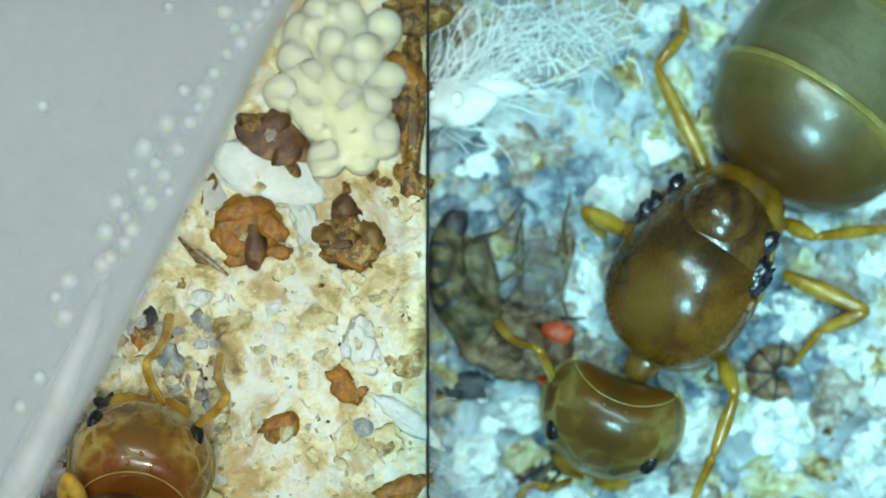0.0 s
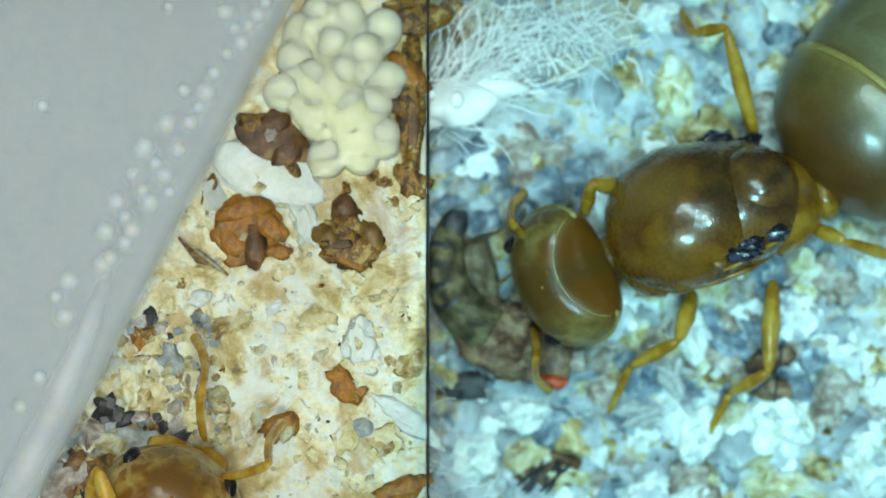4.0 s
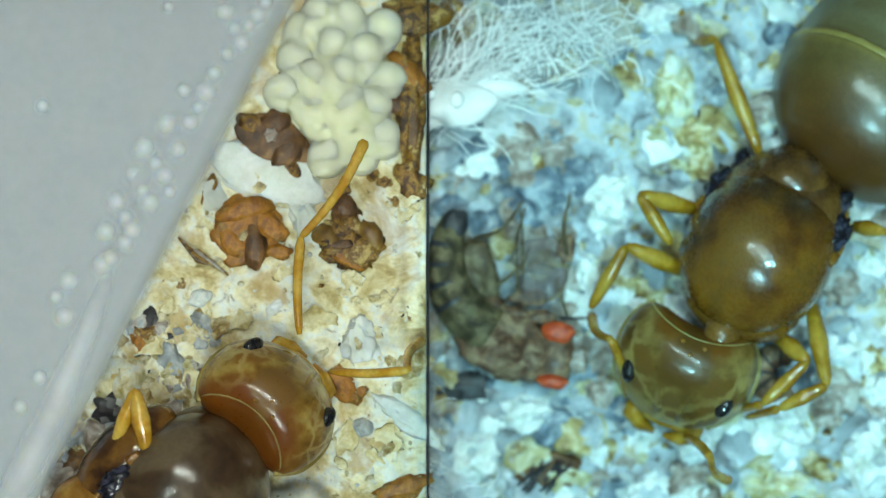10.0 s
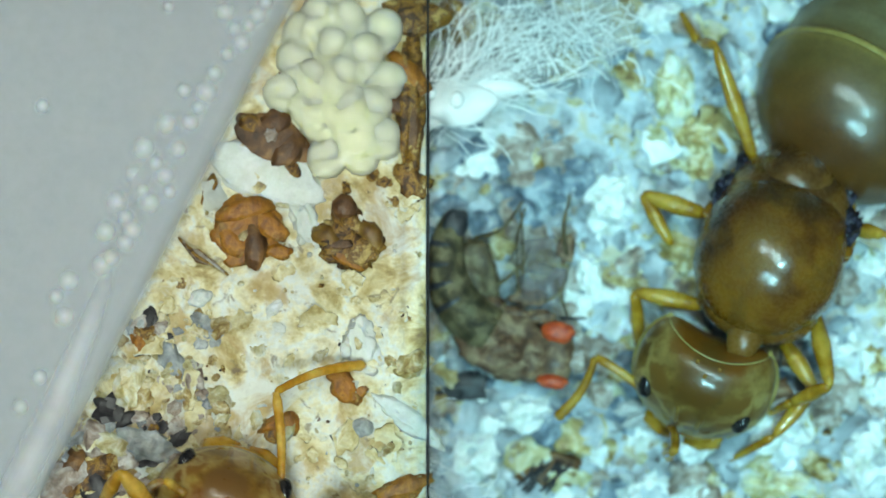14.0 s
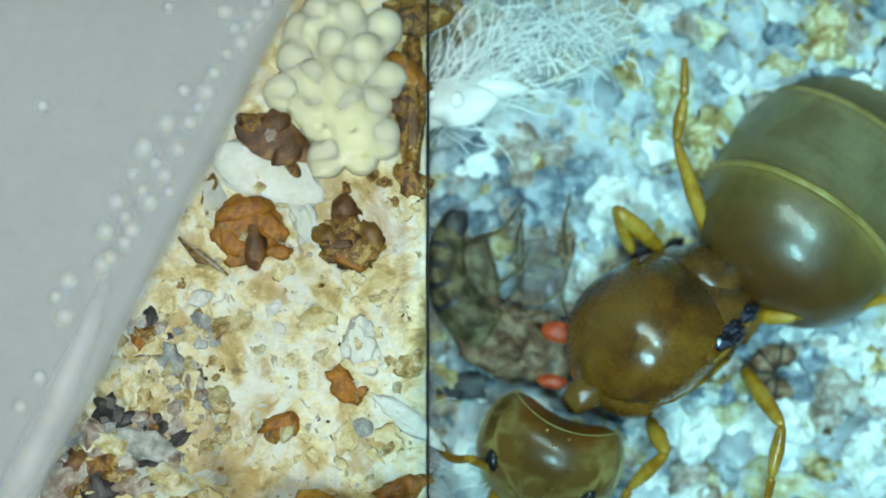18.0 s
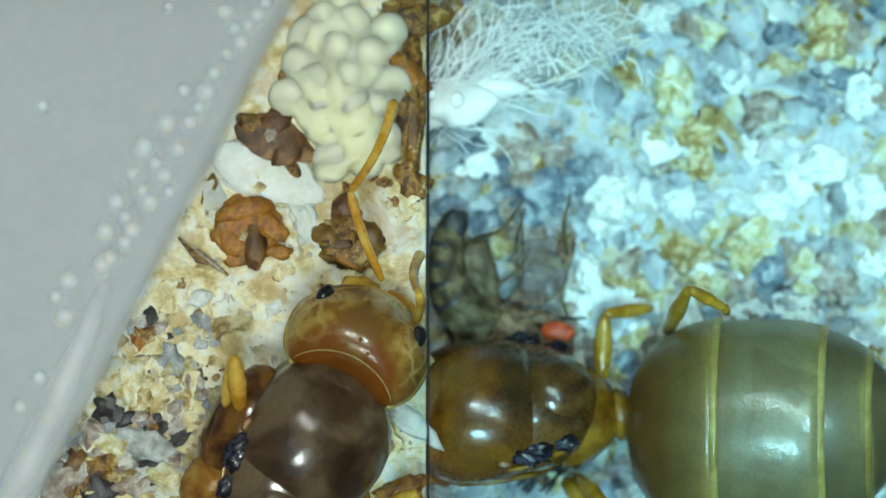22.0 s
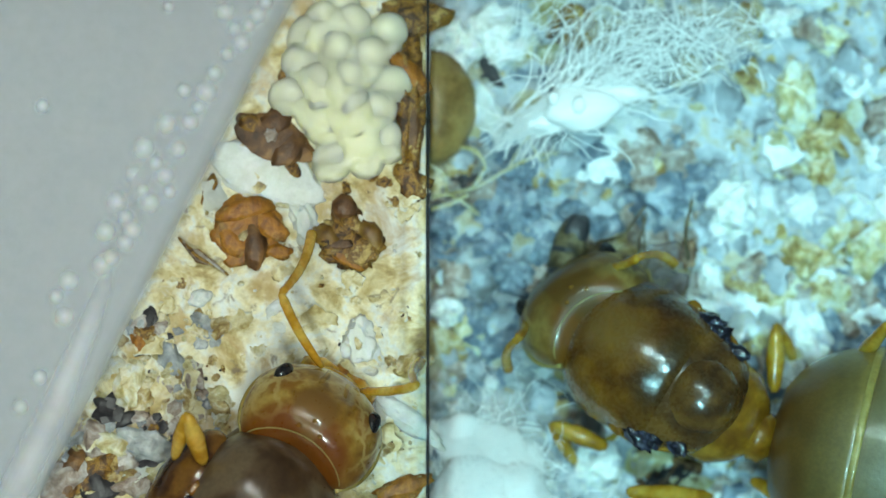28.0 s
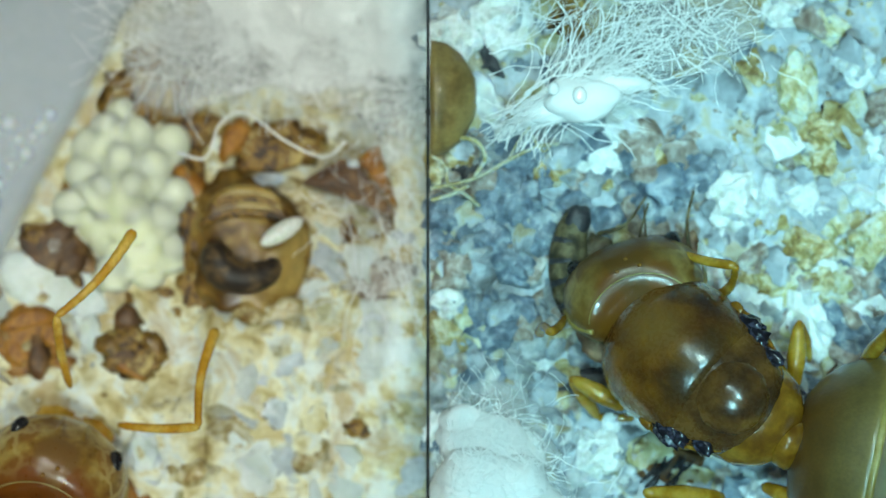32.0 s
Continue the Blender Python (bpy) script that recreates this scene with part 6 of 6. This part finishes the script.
def left_head():
    """Centre and heading of the left queen's head."""
    return Track("0:250,815,0.15,-0.99 0.5:255,805,0.25,-0.97 1:272,795,0.36,-0.93 1.5:260,800,0.3,-0.95 2:228,832,0.25,-0.97 2.5:240,850,0.25,-0.97 3:260,960,0.3,-0.95 3.5:280,900,0.3,-0.95 5.5:370,870,0.3,-0.95 6:392,838,0.35,-0.94 6.5:390,835,0.35,-0.94 7:332,800,0.3,-0.95 8:337,785,0.35,-0.94 9:425,745,0.66,-0.75 10:473,718,0.69,-0.72 "
                 "11:485,705,0.69,-0.72 12:415,790,0.6,-0.8 12.5:330,790,0.4,-0.92 13:260,795,0.2,-0.98 13.5:240,820,0.2,-0.98 14:400,895,0.3,-0.95 14.5:430,960,0.3,-0.95 16.5:420,990,0.3,-0.95 17:560,1000,0.3,-0.95 18:560,990,0.35,-0.94 18.5:590,900,0.35,-0.94 19:605,825,0.4,-0.92 19.5:620,760,0.4,-0.92 20:636,705,0.42,-0.91 21:640,632,0.45,-0.89 "
                 "22:634,612,0.42,-0.91 23:634,612,0.42,-0.91 25:638,602,0.42,-0.91 25.5:638,602,0.42,-0.91 27.5:560,770,0.5,-0.87 28:552,755,0.5,-0.87 29:525,703,0.55,-0.83 30:510,755,0.5,-0.87 30.3:470,760,0.45,-0.89 30.8:330,860,0.35,-0.94 31:275,895,0.3,-0.95 31.4:90,870,0.3,-0.95 32:100,840,0.35,-0.94")


L_C = left_head()


class LeftHead:
    def __call__(self, t):
        x, y, dx, dy = L_C(t)
        return [x - 100 * dx, y - 100 * dy, x + 100 * dx, y + 100 * dy]


class LeftMeso:
    """The mesosoma follows the head, a little straighter."""
    place = Track("0:210,1000 1:215,985 2:190,1020 3:220,1150 6:330,1020 7:280,985 8:275,970 9:312,895 10:352,868 11:372,858 12:300,925 13:230,985 14:340,1080 17:480,1180 19:540,985 19.5:540,930 20:530,882 21:572,800 22:565,772 24:572,757 25.5:572,752 27.5:480,910 28:470,895 29:432,858 30:430,905 30.8:270,1050 31:215,1085 31.4:30,1060 32:40,1030")

    def __call__(self, t):
        x, y = self.place(t)
        dx, dy = L_C(t)[2:]
        dx, dy = dx + 0.17, dy
        n = math.hypot(dx, dy)
        dx, dy = dx / n, dy / n
        return [x - 204 * dx, y - 204 * dy, x + 126 * dx, y + 126 * dy]


L_LA = Track("0:290,715,260,640,300,560 1:295,695,225,595,170,560 2:215,735,165,690,150,640 3:250,900,320,800,420,740 3.5:370,780,390,660,395,545 5.5:340,775,270,755,190,750 6:430,735,403,568,487,388 6.5:430,735,410,570,480,400 7:300,655,220,610,190,600 7.5:330,700,340,600,355,500 8:360,690,313,520,372,318 8.5:420,680,440,560,500,420 "
             "9:475,640,487,500,625,375 10:530,592,533,418,657,232 10.5:530,590,560,430,640,370 11:535,582,540,420,657,245 11.5:520,620,500,500,440,430 12:470,692,453,510,562,400 12.5:400,720,330,640,300,600 13:300,690,230,670,180,690 14:350,880,300,850,260,880 17:500,960,450,900,420,880 18:560,1000,520,940,500,910 18.5:640,780,600,620,580,560 19:652,702,570,555,568,490 "
             "19.5:665,640,610,450,690,290 20:695,602,655,470,752,405 20.5:690,560,640,420,730,330 21:690,522,630,365,717,250 22:677,497,620,340,697,178 22.5:680,500,615,355,690,200 23:680,500,608,370,657,253 24:685,482,630,330,697,205 25:690,482,620,335,682,238 25.5:690,482,620,335,682,238 27.5:560,640,450,540,440,480 28:570,650,498,520,552,410 29:532,582,490,510,398,490 "
             "30:570,655,418,550,505,520 30.3:500,640,400,560,310,490 30.8:350,720,290,600,320,500 31:290,765,213,640,270,448 31.4:125,745,108,620,197,500 32:125,685,103,560,242,405")
L_RA = Track("0:340,760,405,700,392,630 0.5:365,760,480,690,472,500 1:370,752,520,855,702,830 1.5:370,770,500,740,530,650 2:312,770,437,792,393,680 3:340,890,420,840,450,790 3.5:360,860,450,830,480,780 5.5:470,800,560,790,560,655 6:490,770,655,765,692,670 6.5:490,770,650,750,720,640 7:415,712,560,690,642,700 8:432,727,590,682,706,490 8.5:500,700,640,700,720,560 9:540,697,690,725,722,700 "
             "10:585,657,722,655,745,605 11:600,642,735,630,745,560 12:540,772,590,865,600,930 12.5:470,790,560,770,640,740 13:390,692,437,680,410,508 13.5:420,760,440,720,430,640 14:497,860,488,690,617,655 14.5:575,885,585,715,718,705 16.5:560,880,540,770,480,750 17:643,900,650,757,748,650 17.5:645,900,640,760,640,650 18:600,980,660,930,700,900 19:700,790,735,700,740,620 "
             "20:735,650,742,560,744,480 22:735,570,742,520,744,450 25.5:738,570,744,520,744,450 27.5:640,700,720,680,745,600 28:640,692,738,682,745,640 29:622,642,738,650,745,600 30:602,682,722,800,745,830 30.3:560,690,680,668,690,528 30.8:430,790,560,770,560,620 31:390,835,532,830,503,638 31.4:215,777,367,780,387,588 32:210,752,352,755,382,583")
L_LF = Track("0:150,900,120,840,110,900 5.5:230,950,190,820,170,900 6:260,900,200,815,165,885 7:200,920,130,820,100,880 8:200,900,120,830,90,880 9:215,830,192,708,155,840 10:260,800,238,680,200,795 11:260,790,242,668,205,785 12:260,740,190,735,142,848 13:200,880,150,840,120,900 14:270,900,215,835,180,890 17:400,1050,350,1000,330,1050 19:430,860,395,780,365,865 20:440,790,425,705,372,795 "
             "21:440,745,432,655,408,745 22:425,725,415,630,398,720 23:425,725,415,635,398,720 25:435,705,425,608,412,700 25.5:435,705,425,608,412,700 27.5:350,830,330,735,305,820 28:360,820,332,732,308,812 29:310,790,292,692,268,790 30:330,790,255,735,235,830 30.8:170,950,110,880,90,950 31:120,980,60,900,40,960 32:0,950,-50,880,-70,930")
L_RF = Track("0:330,1020,420,980,470,1040 10:470,900,560,900,600,960 19:680,930,730,900,742,960 20:690,900,735,880,742,950 25:680,890,742,860,744,930 27.5:620,930,700,930,740,990 30:560,960,640,980,690,1040 32:160,1100,240,1100,300,1160")
queen_l = Queen("glossy chestnut ant queen with amber head on soil", M["body_l"], M["head_l"], M["flank_l"], M["leg_l"], left_level, LeftMeso(), LeftHead(), None, [
    ("antenna_left", L_LA, 110, (1, -1), (172, 205)), ("antenna_right", L_RA, 110, (1, -1), (166, 196)), ("fore", L_LF, 185, (1, -1), (112, 118)), ("fore", L_RF, 70, (1, -1), (110, 110))], 330.0, 120, 108, Track("0:20 32:20"), 6.0)
part("gaster", oval(260, 170, 150, 14, 30), M["body_l"], queen_l.root).location = (-520 * U, 0, 130 * U)
# ---- loose grains of the grounds ----
def clear_left(x, y):
    return behind_wall(x - 6, y) or (490 < x < 715 and -10 < y < 300) or (370 < x < 500 and 345 < y < 470) or (555 < x < 680 and 345 < y < 485) or (400 < x < 580 and 200 < y < 355) or x > 744


def damp(x, y):
    """Fewer bright stones in the damp corner and round the fly."""
    pick = int(x * 7.3 + y * 3.1) % 5
    return (x < 775 and 225 < y < 640 and pick > 0) or (775 <= x < 985 and 330 < y < 690 and pick > 1)


grains(LEFT, ground_l, (40, -40, 754, 905), 120, (12, 32), [("tan", 1), ("cream", 2), ("ground_l", 14), ("plaster", 2)], 111, 100, "flake", "loose_flakes", clear_left, 0.055, 3, 0.42, 160)
grains(LEFT, ground_l, (40, -40, 754, 905), 420, (5, 17), [("brown", 1), ("tan", 2), ("ground_l", 8), ("cream", 5), ("plaster", 4)], 101, 100, skip=clear_left, flat=0.3, sub=3, patch=120)
# darker crumbs by the wall: debris, and shade put into their colour
grains(LEFT, ground_l, (95, 560, 400, 905), 260, (6, 24), [("dark", 1), ("brown", 2), ("plum", 4), ("grey", 3), ("tan", 5), ("cream", 6), ("ground_l", 3)], 112, 0, joined="dark_crumbs", skip=clear_left, flat=0.4, sub=3, patch=90)
grains(DRAWER, ground_d, (758, -20, 1160, 900), 330, (9, 42), [("tan", 1), ("cream", 5), ("ground_l", 9), ("plaster", 3), ("quartz", 2)], 102, 80, flat=0.1, sub=3, ragged=0.42, patch=140)
grains(RIGHT, ground_r, (545, -60, 1600, 940), 720, (10, 50), [("plum", 4), ("slate", 3), ("tan", 4), ("grey", 2), ("cream", 5), ("ground_r", 7), ("quartz", 6), ("bright_quartz", 3)], 103, 300, skip=damp, flat=0.34, sub=3, ragged=0.4, patch=130)
grains(RIGHT, ground_r, (990, 240, 1600, 940), 240, (12, 34), [("tan", 2), ("cream", 3), ("quartz", 4), ("bright_quartz", 5)], 109, 0, "grain", "sharp_grains", damp, 0.75, 2, 0.45, 100)
grains(RIGHT, ground_r, (548, 235, 800, 790), 260, (12, 44), [("slate", 6), ("grey", 4), ("ground_r", 3), ("plum", 4), ("tan", 3)], 104, 0, joined="damp_grains", flat=0.7, patch=120)
grains(RIGHT, ground_r, (790, 225, 1030, 720), 110, (14, 40), [("slate", 6), ("plum", 3), ("grey", 2), ("tan", 1)], 105, 0, joined="damp_grains", flat=0.8)
# dark grains stand in for the queen's shadow on the sand between her legs
grains(RIGHT, ground_r, (990, 450, 1480, 740), 110, (16, 44), [("slate", 5), ("plum", 5)], 108, 0, joined="damp_grains", flat=0.7)
grains(RIGHT, ground_r, (545, -60, 1600, 940), 1100, (3, 10), [("dark", 2), ("plum", 2), ("brown", 1), ("tan", 3), ("cream", 2), ("quartz", 5)], 106, 0, joined="grit", sub=1, patch=110)
grains(LEFT, ground_l, (40, -40, 754, 905), 300, (2.5, 7), [("dark", 1), ("plum", 1), ("brown", 2), ("tan", 3), ("cream", 3), ("quartz", 3)], 107, 0, joined="grit", skip=clear_left, sub=1, patch=100)

# ---- motion ----
SHIFT_L = Track("0:0,0 28:0,0 28.5:1,1 29:-4,-2 29.5:20,12 30:50,29 30.3:25,52 30.5:-13,85 30.8:-82,211 31:-144,248 31.3:-320,234 31.5:-349,234 32:-386,196")
SHIFT_R = Track("0:0,0 25.5:0,0 27:0,4 27.5:34,16 28:217,9 28.5:224,9 29:219,-7 32:219,-7")


def drawer_path(t):
    """The annex waits below the left stage and is pushed out and up beside it."""
    down = -620 + 470 * smooth_step(t, 28.1, 29.2) + 150 * smooth_step(t, 29.9, 30.2)
    return -430 * (1 - smooth_step(t, 29.2, 29.9)), down


def motions():
    def carry(stage, offset, times, nudge=None):
        for ob in stage:
            m = ob.matrix_basis.copy()
            walk(ob, [(t, Matrix.Translation(offset(t) + (nudge(t) if nudge and ob is egg_clump else Vector((0, 0, 0)))) @ m) for t in times])

    def left(t):
        x, y = SHIFT_L(t)
        h = left_level(t)
        return Vector((x + 3.2 * h / 240, -y, h)) * U

    def nudge(t):
        f = smooth_step(t, 20.1, 20.6)
        return Vector((9 * f, -7 * f, 0)) * U

    def right(t):
        x, y = SHIFT_R(t)
        lift = right_level(t) - RIGHT_LOW
        return Vector((x - 5.5 * lift / 440, -y, lift)) * U

    def annex(t):
        x, h = drawer_path(t)
        return left(t) + Vector((x, 0, h)) * U

    moves = [28, 28.5, 28.6, 28.85, 29, 29.2, 29.35, 29.5, 29.6, 30, 30.3, 30.5, 30.8, 31, 31.3, 31.5, 32]
    carry(LEFT, left, [0, 20, 20.6] + moves, nudge)
    carry(RIGHT, right, [0, 25.5, 27, 27.5, 27.75, 28, 28.2, 28.5, 28.8, 29, 29.3, 32])
    carry(DRAWER, annex, [0] + sorted(set(moves) | {28.1, 28.8, 29.2, 29.7, 29.9, 30.1, 30.2}))
    queen_r.move()
    queen_l.move()


motions()
